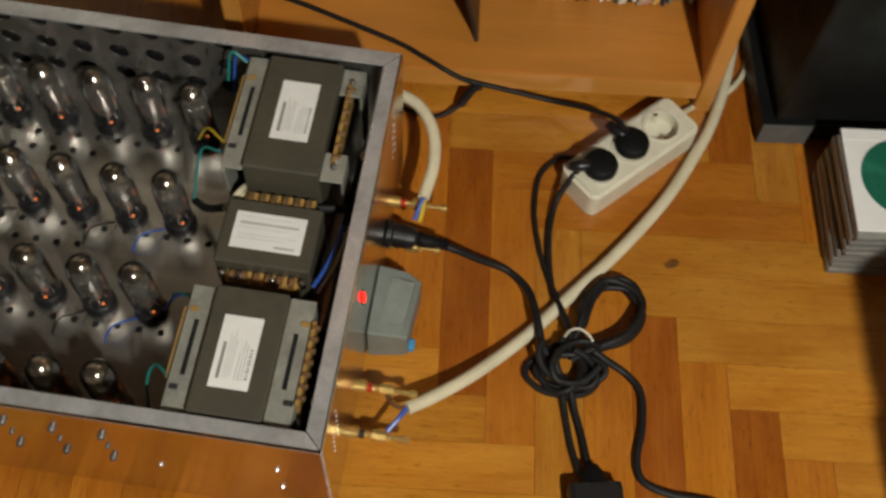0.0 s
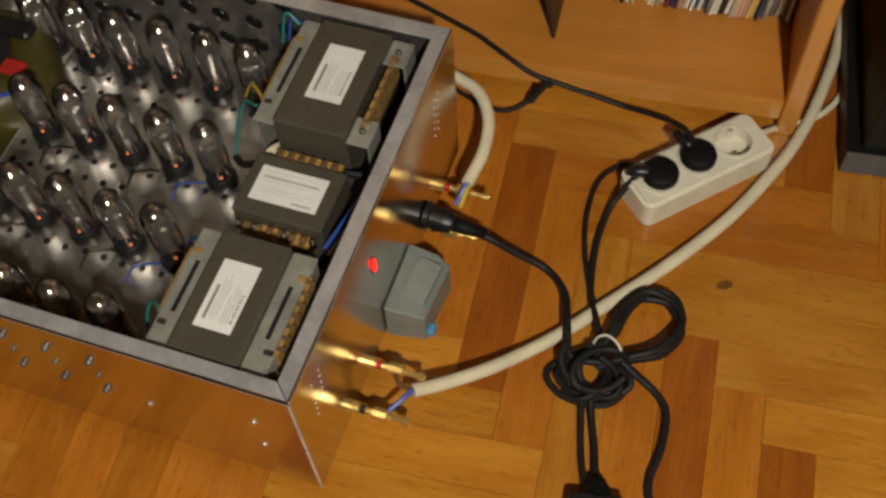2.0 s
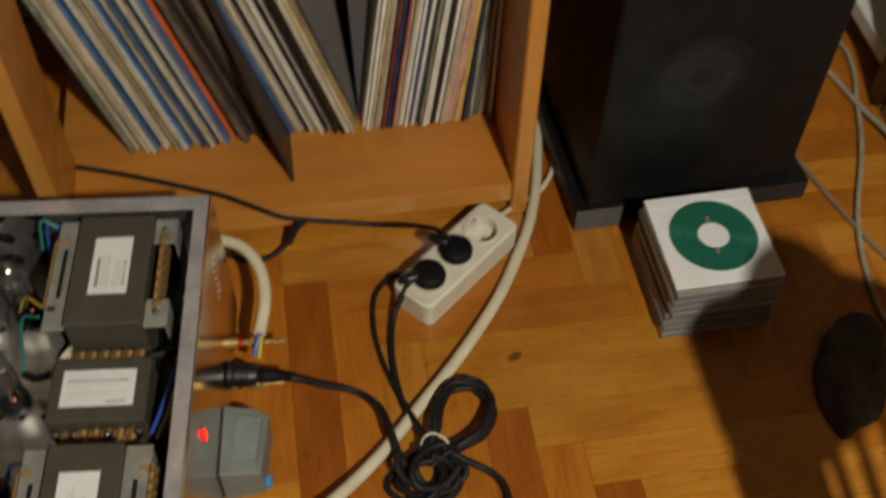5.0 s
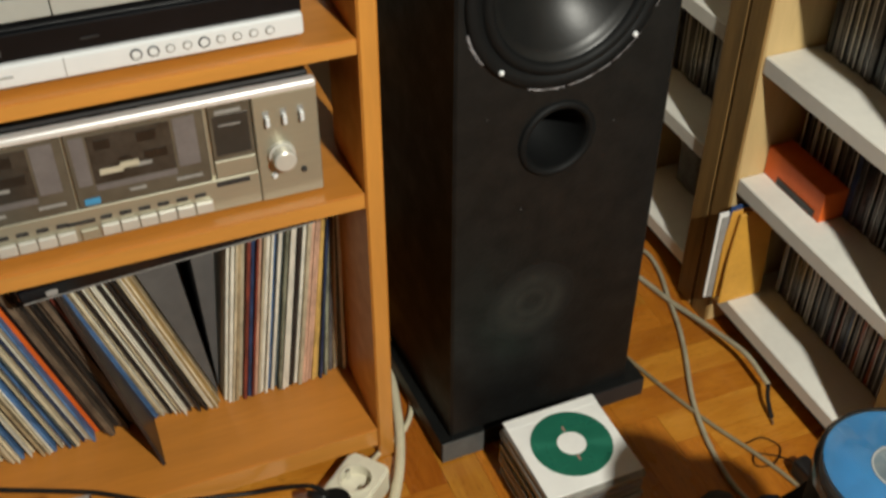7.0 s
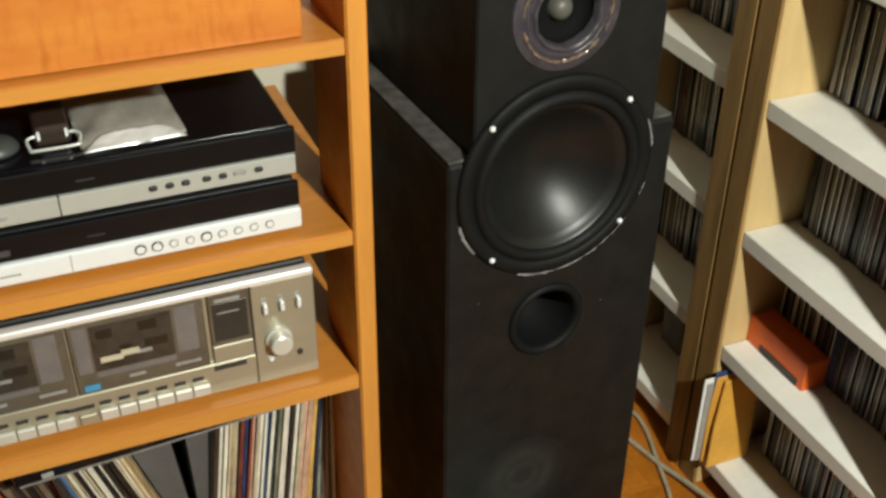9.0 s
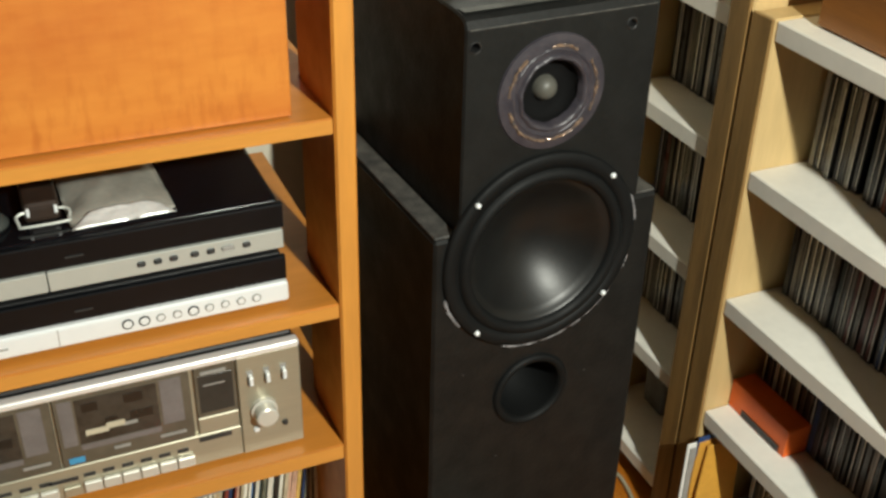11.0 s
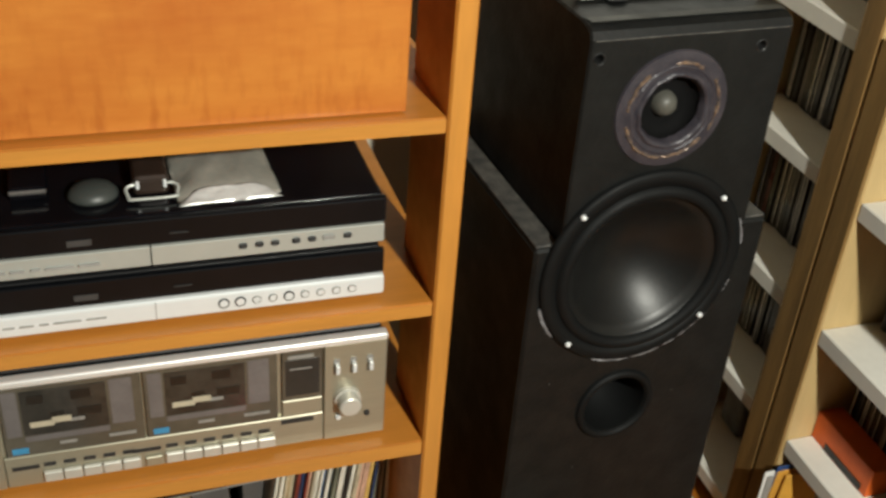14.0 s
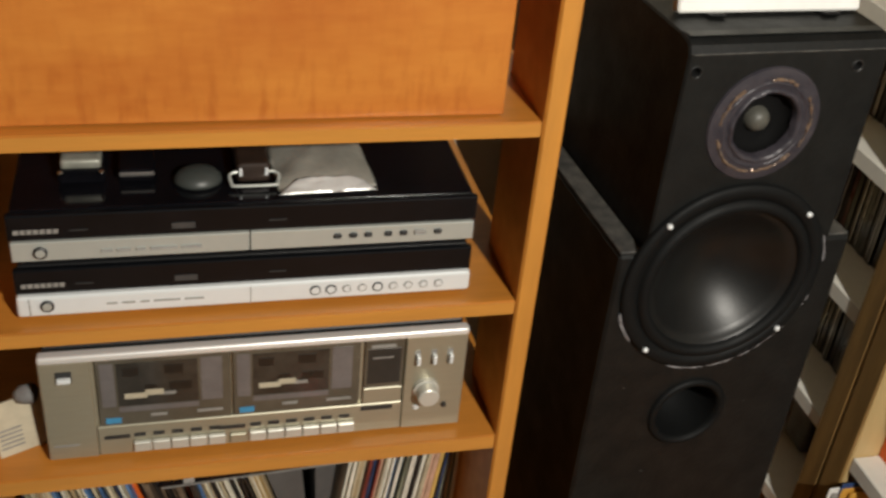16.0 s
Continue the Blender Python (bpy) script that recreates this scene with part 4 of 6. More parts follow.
for sx in (-0.058, 0.062):
    part("clip", box(sx - 0.009, sx + 0.009, -0.006, 0.018, 0.0, 0.0028, 0.001), black_plastic, dvd_box, "black plastic foot")


# ---- cases and discs ----
pale_inlay = material("pale_case_inlay", (0.3, 0.3, 0.3), 0.4, scale=60, vary=0.25, stretch=(1, 1, 0.4), bump=0.0, palette=[(0.42, 0.40, 0.33), (0.10, 0.11, 0.15), (0.50, 0.47, 0.36), (0.30, 0.26, 0.17), (0.46, 0.43, 0.34), (0.14, 0.12, 0.09)])
stack_plastic = glass("hazy_case_plastic", (0.90, 0.89, 0.86), 0.10, 0.35)


def jewel_case(m, dx=0.125, dy=0.142, dz=0.0102, group="", label="", lying=True):
    ob = thing("disc_case", label, "disc case", m, group)
    part("shell", box(-dx / 2, dx / 2, -dy / 2, dy / 2, 0.0003, dz - 0.0004, 0.0012), stack_plastic, ob)
    part("inlay", box(-dx / 2 + 0.002, dx / 2 - 0.002, -dy / 2 + 0.0015, dy / 2 - 0.0015, 0.0015, dz - 0.0022), pale_inlay, ob)
    return ob


rng = random.Random(3)
for k in range(9):
    z = 0.001 + 0.0102 * k
    jewel_case(pose(0.200 + rng.uniform(-0.003, 0.003), -0.148 + rng.uniform(-0.003, 0.004), z, 0, 0, 1 + rng.uniform(-1.5, 1.5)), 0.127, 0.130, 0.0101, "stack of disc cases", "clear plastic disc case in a low stack on the floor")
sleeve = thing("disc_sleeve", "white paper sleeve with a round window on the stack", "disc sleeve", pose(0.199, -0.1465, 0.0942, 0, 0, 1))
part("paper", box(-0.0625, 0.0625, -0.0635, 0.0635, 0, 0.002, 0.0006), paper, sleeve)
part("flap", box(-0.0625, 0.0625, 0.05, 0.0638, 0.0021, 0.0026), paper, sleeve)
disc = thing("disc", "green printed disc showing through the sleeve window", "disc", pose(0.2, -0.144, 0.0965, 0, 0, 10))
part("foil", lathe([(0.018, 0.0), (0.018, 0.0008), (0.05, 0.0008), (0.05, 0.0)], 56), disc_green, disc, "green foil")
part("hub", lathe([(0, 0.0003), (0.0178, 0.0003), (0.0178, 0.0), (0, 0)], 40), paper, disc, "white hub")
# Pink bars painted as the two glints beside the hub.
for a in (80, 255):
    part("print_mark", box(-0.0010, 0.0010, 0.0185, 0.027, 0.0009, 0.0011), material("pink_glint_paint", (0.55, 0.25, 0.22), 0.5), disc, m=pose(0, 0, 0, 0, 0, a - 90))


# ---- disc racks ----
def rack(y0, y1, top, levels, label, front, board):
    ob = thing("disc_rack", label, "rack", group="disc racks along the wall")
    for ya, yb in ((y0 - board, y0), (y1, y1 + board)):
        side = part("side_board", box(front + 0.002, 0.83, ya, yb, 0.0, top, 0.0025), pale_wood, ob)
        part("edge_band", box(front - 0.003, front + 0.0018, ya, yb, 0.0, top, 0.001), brown_edge, side, "brown varnished edge")
    for z in levels:
        part("shelf", box(front + 0.004, 0.829, y0 + 0.0005, y1 - 0.0005, z, z + 0.024, 0.0015), white_shelf, ob, "white laminate shelf")
    part("back_board", box(0.8305, 0.8345, y0 - board, y1 + board, 0.0, top), pale_wood, ob)
    part("plinth", box(front + 0.034, front + 0.046, y0 + 0.0005, y1 - 0.0005, 0.0, levels[0] - 0.0005), black_plastic, ob, "dark recessed plinth")
    return ob


LEVELS = (0.042, 0.238, 0.423, 0.607, 0.795)
TALL = (0.042, 0.236, 0.422, 0.608, 0.784, 0.968, 1.19)
rack(-0.265, 0.062, 0.8205, LEVELS, "low white disc rack with pale wood sides full of discs", 0.536, 0.036)
rack(0.1395, 0.356, 1.217, TALL, "tall white disc rack with pale wood sides behind the loudspeaker", 0.536, 0.036)


def row_of_cases(y_from, y_to, z, x, count_label, skip=0.04, seed=1, plain=0.25):
    r = random.Random(seed)
    y = y_from
    while y < y_to:
        th = r.choice((0.0102, 0.0102, 0.0102, 0.0104, 0.0065))
        if r.random() > skip:
            ob = new("disc_case")
            tagged(ob, count_label, "disc case", "disc cases in the racks")
            ob.matrix_basis = pose(x + r.uniform(-0.002, 0.003), y, z, 0, r.uniform(-0.3, 0.3), 0)
            for nm, key in (("shell", ("s", th)), ("inlay", ("i", th)), ("print_line", ("p", r.randrange(4)))):
                if key not in CASE_MESH:
                    if nm == "shell":
                        b = box(0, 0.142, 0, th - 0.0006, 0, 0.1245, 0.0005)
                    elif nm == "inlay":
                        b = box(-0.0006, -0.0001, 0.0012, th - 0.0018, 0.002, 0.1225)
                    else:
                        lo = 0.02 + 0.012 * key[1]
                        b = box(-0.0009, -0.0007, 0.0012, (0.0026, 0.0020, 0.0030, 0.0024)[key[1]], 0.004, 0.1195 if key[1] < 3 else lo + 0.06)
                    me = bpy.data.meshes.new(nm)
                    b.to_mesh(me)
                    b.free()
                    me.materials.append({"s": black_plastic, "i": inlay_tones, "p": (white_print, grey_print, white_print, white_print)[key[1] if nm == "print_line" else 0]}[key[0]])
                    CASE_MESH[key] = me
                if nm == "print_line" and r.random() < plain:
                    continue
                p = new(nm, CASE_MESH[key])
                p.parent = ob
        y += th + 0.0004


CASE_MESH = {}
for k, z in enumerate(LEVELS[:-1]):
    row_of_cases(-0.263, 0.046 if k else 0.018, z + 0.0245, 0.616, "plastic disc case in a tight row on the white rack", 0.008, 20 + k, 0.2)
for k, z in enumerate(TALL[1:6]):
    row_of_cases(0.1425, 0.345, z + 0.0245, 0.613, "plastic disc case in a tight row on the tall rack", 0.04, 40 + k, 0.65)
carton = thing("card_box", "bright orange card box lying on the rack shelf", "box", pose(0.588, 0.0115, 0.2624, 0, 0, 0))
part("carton", box(-0.010, 0.027, -0.0695, 0.0495, 0, 0.044, 0.001), orange_card, carton)
part("label", box(-0.0112, -0.0103, -0.058, 0.020, 0.002, 0.012), dark_print, carton, "dark printed strip")
for y, lean, lab, pts in ((0.0290, -3.5, "orange-yellow padded envelope leaning at the rack side", [(0.0, 0.0), (0.070, 0.0), (0.070, 0.147), (0.026, 0.151), (0.014, 0.149), (0.004, 0.07)]),
                          (0.0430, -1.0, "orange-yellow padded envelope behind another one", [(0.0, 0.0), (0.068, 0.0), (0.068, 0.150), (0.030, 0.154), (0.004, 0.153), (0.0, 0.09)])):
    env = thing("envelope", lab, "envelope", pose(0.524, y, 0.0668, lean, 0, 0), group="envelopes in the rack")
    bm = prism(pts, -0.004, 0)
    bmesh.ops.bevel(bm, geom=bm.edges[:], offset=0.0009, segments=1, affect="EDGES")
    part("sheet", bm, envelope_yellow, env, m=pose(0, 0, 0, 90, 0, 0))
for y, x0, th, hh, mt, lab in ((0.0478, 0.516, 0.0018, 0.144, light_print, "grey card folder standing at the rack side"), (0.0500, 0.512, 0.0022, 0.151, paper, "white card folder standing at the rack side"),
                               (0.0526, 0.518, 0.0036, 0.147, dark_print, "dark folder standing at the rack side"), (0.0464, 0.526, 0.0012, 0.162, deep_blue, "blue booklet standing at the rack side")):
    ob = thing("folder", lab, "folder", pose(x0, y, 0.0668))
    part("sheet", box(0, 0.06, 0, th, 0, hh, 0.0005), mt, ob)
for k, (yy, w, hh, mt, lab) in enumerate(((0.171, 0.05, 0.09, dusty_grey, "grey folded cloth bag on the rack shelf"), (0.225, 0.045, 0.11, dark_print, "dark pouch on the rack shelf"), (0.286, 0.06, 0.095, dusty_grey, "grey folded cloth bag on the rack shelf"))):
    for z in (0.0665,):
        bag = thing("cloth_bag", lab, "bag", pose(0.62, yy, z), group="bags in the tall rack")
        b = box(0, 0.12, -w / 2, w / 2, 0, hh, 0.014, 3)
        for v in b.verts:
            v.co += Vector((0.006, 0.004, 0.004 if v.co.z > 0.02 else 0)) * noise.noise(v.co * 35 + Vector((k, z * 9, 0)))
        part("cloth", b, mt, bag, smooth=True)
topbox = thing("wooden_case", "brown varnished wooden case lying on the low rack", "case", pose(0.568, -0.252, 0.8215))
part("body", box(0, 0.20, 0, 0.283, 0, 0.0575, 0.002), material("brown_varnish", (0.30, 0.12, 0.03), 0.35, scale=6, vary=0.15, stretch=(9, 1, 9)), topbox)
part("lid", box(0.006, 0.195, 0.006, 0.277, 0.058, 0.072, 0.003), black_gloss, topbox, "dark lid")

# ---- spindle of discs, bag ----
chair = thing("chair", "low dark blue padded chair, its unseen lower parts shaped to cast the floor shadow", "chair", pose(0, 0, 0))
bm = prism([(0.200, -0.612), (0.257, -0.612), (0.385, -0.530), (0.389, -0.475), (0.374, -0.446), (0.342, -0.432), (0.285, -0.436), (0.238, -0.446), (0.200, -0.452)], 0.328, 0.352)
bmesh.ops.bevel(bm, geom=[e for e in bm.edges if abs(e.verts[0].co.z - e.verts[1].co.z) < 0.001], offset=0.005, segments=2, affect="EDGES")
part("seat", bm, matt_black, chair, "black seat board")
bm = lathe([(0, -0.080), (0.012, -0.0785), (0.0195, -0.072), (0.0225, -0.050), (0.0225, 0.050), (0.0195, 0.072), (0.012, 0.0785), (0, 0.080)], 26, m=pose(0.1965, -0.534, 0.362, 90, 0, 0))
for v in bm.verts:
    v.co += 0.0022 * noise.noise_vector(v.co * 26)
part("rolled_edge", bm, mesh_cloth, chair, "dark blue padded roll along the seat", smooth=True)
# Unseen pieces down to the post, shaped to throw the striped floor shadow.
part("side_cushion", box(0.172, 0.253, -0.614, -0.586, 0.035, 0.3278, 0.008, 2), mesh_cloth, chair)
part("rail", tube([(0.259, -0.6, 0.333), (0.302, -0.6, 0.384), (0.352, -0.6, 0.450)], 0.009, 10, 3), black_plastic, chair)
for q, top in ((0.265, 0.330), (0.290, 0.367), (0.317, 0.400), (0.348, 0.442)):
    part("spindle", tube([(q, -0.6, top), (q, -0.6, 0.2), (q, -0.6, 0.028)], 0.0062, 10, 2), black_plastic, chair)
part("foot_bar", tube([(0.172, -0.6, 0.014), (0.257, -0.6, 0.014), (0.355, -0.6, 0.014)], 0.014, 12, 3), black_plastic, chair)
part("post", tube([(0.267, -0.602, 0.02), (0.267, -0.7, 0.016), (0.267, -0.9, 0.016)], 0.013, 12, 3), black_plastic, chair)

# ---- spindle of discs on the chair ----
tub = thing("disc_spindle", "clear plastic spindle tub of blue discs on the chair seat", "disc tub", pose(0.268, -0.5175, 0.3525))
part("tub_base", lathe([(0, 0), (0.0615, 0), (0.0625, 0.004), (0.0635, 0.068), (0.0655, 0.070), (0.0655, 0.076), (0, 0.076)], 48), matt_black, tub, "tall black base")
part("dome", lathe([(0.0655, 0.0762), (0.0657, 0.086), (0.0642, 0.0935), (0.0608, 0.0978), (0.0570, 0.0988), (0.0205, 0.0988), (0.0190, 0.1010), (0, 0.1010)], 56), hazy_dome, tub, "hazy clear plastic cover", smooth=True).visible_shadow = False
for k in range(3):
    part("disc", lathe([(0.0075, 0.0), (0.0075, 0.0045), (0.0598, 0.0045), (0.0598, 0.0)] if k < 2 else [(0, 0), (0.0598, 0), (0.0598, 0.0045), (0, 0.0045)], 48), disc_blue if k == 2 else disc_edge, tub, m=pose(0, 0, 0.0775 + 0.006 * k))
part("hub", lathe([(0, 0), (0, 0.0003), (0.0215, 0.0003), (0.0215, 0.0)], 36), disc_hub, tub, "grey clear hub", m=pose(0, 0, 0.0941))
part("hub_ring", lathe([(0.0218, 0), (0.0218, 0.0008), (0.0236, 0.0008), (0.0236, 0.0)], 36), light_print, tub, m=pose(0, 0, 0.0941))
for a, q, w in ((150, 0.034, 0.010), (168, 0.040, 0.007), (182, 0.033, 0.008), (205, 0.045, 0.006)):
    part("scuff", box(-w, w, q, q + 0.0016, 0.0, 0.0002), pale_scuff, tub, m=pose(0, 0, 0.0942, 0, 0, a))
heap = thing("cloth_heap", "crumpled dark grey cloth lying on the parquet", "cloth", pose(0.338, -0.288, 0, 0, 0, 60))
bm = lathe([(0, 0.036), (0.02, 0.034), (0.034, 0.026), (0.042, 0.012), (0.044, 0.001), (0, 0.001)], 26, m=Matrix.Diagonal((1.95, 0.9, 0.45, 1)))
for v in bm.verts:
    v.co += 0.009 * noise.noise_vector(v.co * 18) + 0.005 * noise.noise_vector(v.co * 55)
    v.co.z = max(0.0005, v.co.z)
part("cloth", bm, material("dark_grey_cloth", (0.075, 0.062, 0.048), 0.85, scale=50, vary=0.25, bump=0.3), heap, smooth=True)
adapter = thing("power_adapter", "black mains adapter with a curled cord on the parquet", "adapter", pose(0.505, -0.255, 0, 0, 0, 5))
part("body", box(-0.022, 0.0, -0.035, 0.035, 0.001, 0.030, 0.005, 2), black_plastic, adapter)
part("cord", tube([(-0.011, 0.035, 0.013), (-0.015, 0.058, 0.005), (-0.040, 0.078, 0.003), (-0.052, 0.062, 0.003), (-0.030, 0.054, 0.004), (-0.004, 0.072, 0.003), (-0.014, 0.096, 0.003), (-0.040, 0.098, 0.003)], 0.0009, 7, 6), matt_black, adapter)

# ---- valve amplifier ----
AMP = pose(-0.38, -0.518, 0, 0, 0, -5.6)
mirror_steel = material("polished_steel_sheet", (0.72, 0.68, 0.63), 0.19, 1.0, scale=9, vary=0.08, bump=0.01, rough_vary=0.05)
amp = thing("valve_amplifier", "open steel valve amplifier with rows of tubes and transformers", "amplifier", AMP)
XL, YB, Z0, Z1 = -0.62, 0.406, 0.026, 0.2205


front = part("front_wall", box(XL, 0, 0, 0.002, Z0, Z1 - 0.0025), mirror_steel, amp)
right_wall = part("side_wall", box(-0.002, 0, 0.0022, YB - 0.0022, Z0, Z1 - 0.0025), mirror_steel, amp)
# Bright raised discs stand for light in columns of small holes.
for yy in (0.352, 0.342, 0.046, 0.031):
    for k in range(6):
        part("rivet", lathe([(0, 0.0006), (0.0008, 0.0005), (0.0012, 0.0)], 8), silver_bright, right_wall, m=pose(0, yy + 0.0006 * k, 0.133 + 0.0105 * k, 0, 90, 0))
part("side_wall", box(XL, XL + 0.002, 0.0022, YB - 0.0022, Z0, Z1 - 0.0025), mirror_steel, amp)
part("back_wall", box(-0.162, 0, YB - 0.002, YB, Z0, Z1 - 0.0025), deck_steel, amp)
part("back_wall", box(XL, -0.1625, YB - 0.002, YB, Z0, 0.1115), deck_steel, amp)
part("vent_panel", holed_sheet(-0.6185, 12, 0.038, 0.112, 3, 0.0353, 0.0102, YB - 0.002, YB), deck_steel, amp, "back panel with three rows of round vents")
# Added black sheet in place of the shade behind the vents.
part("vent_backing", box(XL + 0.004, -0.164, YB + 0.0045, YB + 0.006, 0.10, Z1 - 0.012), black_plastic, amp, "added black sheet standing for the shade behind the vents")
part("rim", prism([(XL, 0), (-0.0004, 0.0), (-0.0165, 0.016), (XL, 0.016)], Z1 - 0.0023, Z1), rim_steel, amp)
part("rim", prism([(0.0, 0.0008), (0.0, YB - 0.0008), (-0.016, YB - 0.0165), (-0.016, 0.0168)], Z1 - 0.0023, Z1), rim_steel, amp)
part("rim", prism([(-0.0006, YB), (XL, YB), (XL, YB - 0.016), (-0.0168, YB - 0.016)], Z1 - 0.0023, Z1), rim_steel, amp)
# Thin metal tubes added to draw the highlight lines on rim and corner.
part("rim_edge", tube([(XL, 0.0012, Z1), (-0.3, 0.0012, Z1), (-0.0012, 0.0012, Z1)], 0.0013, 8, 2), chrome, amp, "thin chrome tube added for the highlight along the rim")
part("rim_edge", tube([(-0.0012, 0.0025, Z1), (-0.0012, 0.2, Z1), (-0.0012, YB - 0.0015, Z1)], 0.0013, 8, 2), chrome, amp, "thin chrome tube added for the highlight along the rim")
part("corner_edge", tube([(-0.0010, 0.0010, Z0), (-0.0010, 0.0010, 0.12), (-0.0010, 0.0010, Z1 - 0.003)], 0.0016, 8, 2), rim_steel, amp, "thin steel tube added for the highlight down the corner")
deck = part("tube_deck", box(-0.441, -0.0025, 0.0025, YB - 0.0025, 0.087, 0.09), deck_steel, amp, "perforated grey tube deck")
part("deck_edge", box(-0.4435, -0.4412, 0.0025, YB - 0.0025, 0.03, 0.09), steel, amp)
part("floor_pan", box(XL + 0.0025, -0.0025, 0.0025, YB - 0.0025, Z0, Z0 + 0.002), steel, amp)
for fx in (-0.58, -0.04):
    for fy in (0.04, 0.36):
        part("foot", lathe([(0, 0), (0.014, 0), (0.016, Z0), (0, Z0)], 18), rubber, amp, m=pose(fx, fy, 0))
# Flat black discs and plates; the dark inside the openings is in the colour.
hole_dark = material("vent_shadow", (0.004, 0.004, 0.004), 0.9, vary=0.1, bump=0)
hole_me = None
rng = random.Random(2)
for yy, x0, x1 in ((0.342, -0.425, -0.205), (0.322, -0.425, -0.30), (0.237, -0.43, -0.17), (0.215, -0.43, -0.30), (0.134, -0.43, -0.175)):
    xx = x0
    while xx < x1:
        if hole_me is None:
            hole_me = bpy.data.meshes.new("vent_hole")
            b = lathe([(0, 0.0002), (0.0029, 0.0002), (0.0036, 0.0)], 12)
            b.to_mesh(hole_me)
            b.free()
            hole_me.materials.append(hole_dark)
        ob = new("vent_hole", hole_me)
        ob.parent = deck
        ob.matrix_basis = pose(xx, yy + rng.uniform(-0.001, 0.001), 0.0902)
        xx += 0.0215
for k in range(9):
    for z, s in ((0.181, 0.8), (0.151, 0.5), (0.121, 0.8)):
        x = -0.190 - 0.0425 * k - (0.181 - z) * 0.06
        part("bolt_head", lathe([(0, 0.006 * s), (0.003 * s, 0.0055 * s), (0.0042 * s, 0.003 * s), (0.0042 * s, 0)], 14), dull_bolt, front, m=pose(x, 0, z, 90, 0, 0), smooth=True)
for x, z in ((-0.152, 0.116), (-0.043, 0.104), (-0.043, 0.155)):
    part("bolt_head", lathe([(0, 0.002), (0.0022, 0.0018), (0.0028, 0)], 12), steel, front, m=pose(x, 0, z, 90, 0, 0))


def valve():
    """A small glass tube on its socket; the base is at the origin."""
    ob = thing("valve_tube", "glass valve tube glowing faintly orange in its socket", "valve tube", group="rows of valve tubes")
    part("socket", lathe([(0, 0.0), (0.0165, 0.0), (0.0165, 0.005), (0.0145, 0.012), (0.0135, 0.0125), (0, 0.0125)], 22), black_plastic, ob, "black socket", smooth=False)
    part("envelope", lathe([(0.0135, 0.0128), (0.0148, 0.020), (0.0150, 0.05), (0.0148, 0.074), (0.0135, 0.083), (0.0095, 0.0895), (0.0045, 0.0925), (0.0022, 0.0955), (0.0, 0.0985)], 26), valve_glass, ob, "clear glass bulb", smooth=True).visible_shadow = False
    plate = part("anode", lathe([(0.0, 0.024), (0.0092, 0.024), (0.0098, 0.028), (0.0098, 0.060), (0.0090, 0.063), (0.0, 0.063)], 24), plate_metal, ob, smooth=True)
    for a in (75, 150, 255, 330):
        part("support_rod", tube([(0.0112 * math.cos(radians(a)), 0.0112 * math.sin(radians(a)), 0.018), (0.0112 * math.cos(radians(a)), 0.0112 * math.sin(radians(a)), 0.074)], 0.0007, 6, 1), chrome, ob)
    for a in (20, 200):
        part("wing", box(0.0095, 0.0128, -0.0006, 0.0006, 0.024, 0.062), plate_metal, plate, m=pose(0, 0, 0, 0, 0, a))
    part("spacer", lathe([(0, 0.066), (0.0125, 0.066), (0.0125, 0.0668), (0, 0.0668)], 18), plate_metal, ob, "dark mica disc")
    part("getter_flash", lathe([(0.0118, 0.0848), (0.0088, 0.0886), (0.0042, 0.0915), (0.0, 0.0924)], 22), getter, ob, "silvery getter", smooth=True)
    part("heater", lathe([(0, 0.0160), (0.0012, 0.0164), (0.0014, 0.018), (0.0011, 0.0196), (0, 0.020)], 10), heater_glow, ob, "glowing heater", m=pose(0.0065, -0.0095, 0), smooth=True)
    for a in range(0, 360, 72):
        part("pin_wire", tube([(0.009 * math.cos(radians(a)), 0.009 * math.sin(radians(a)), 0.012), (0.007 * math.cos(radians(a)), 0.007 * math.sin(radians(a)), 0.025)], 0.0006, 5, 1), steel, ob)
    return ob


first = None
rng = random.Random(8)
for row, (yy, n, xs) in enumerate(((0.362, 6, -0.206), (0.256, 5, -0.205), (0.156, 5, -0.208), (0.056, 5, -0.213))):
    for k in range(n):
        m = AMP @ pose(xs - 0.0512 * k, yy + rng.uniform(-0.001, 0.001), 0.0902, rng.uniform(-1.5, 1.5), rng.uniform(-1.5, 1.5), rng.uniform(-60, 60) * 0.3)
        if first is None:
            first = valve()
            first.matrix_basis = m
        else:
            copy_thing(first, m)
for k, (xs, yy) in enumerate([(-0.231 - 0.0512 * k, y) for y in (0.256, 0.156) for k in (0, 1, 3)]):
    w = thing("valve_wire", "thin insulated wire looped between the valve sockets", "wire", AMP, group="wires on the tube deck")
    z = 0.0905
    part("wire", tube([(xs + 0.012, yy - 0.012, z + 0.003), (xs + 0.004, yy - 0.022, z + 0.014), (xs - 0.004, yy - 0.03, z + 0.018), (xs - 0.010, yy - 0.036, z + 0.008), (xs - 0.013, yy - 0.04, z + 0.001)], 0.0011, 6, 5), cable_black if k % 3 else blue_wire, w)


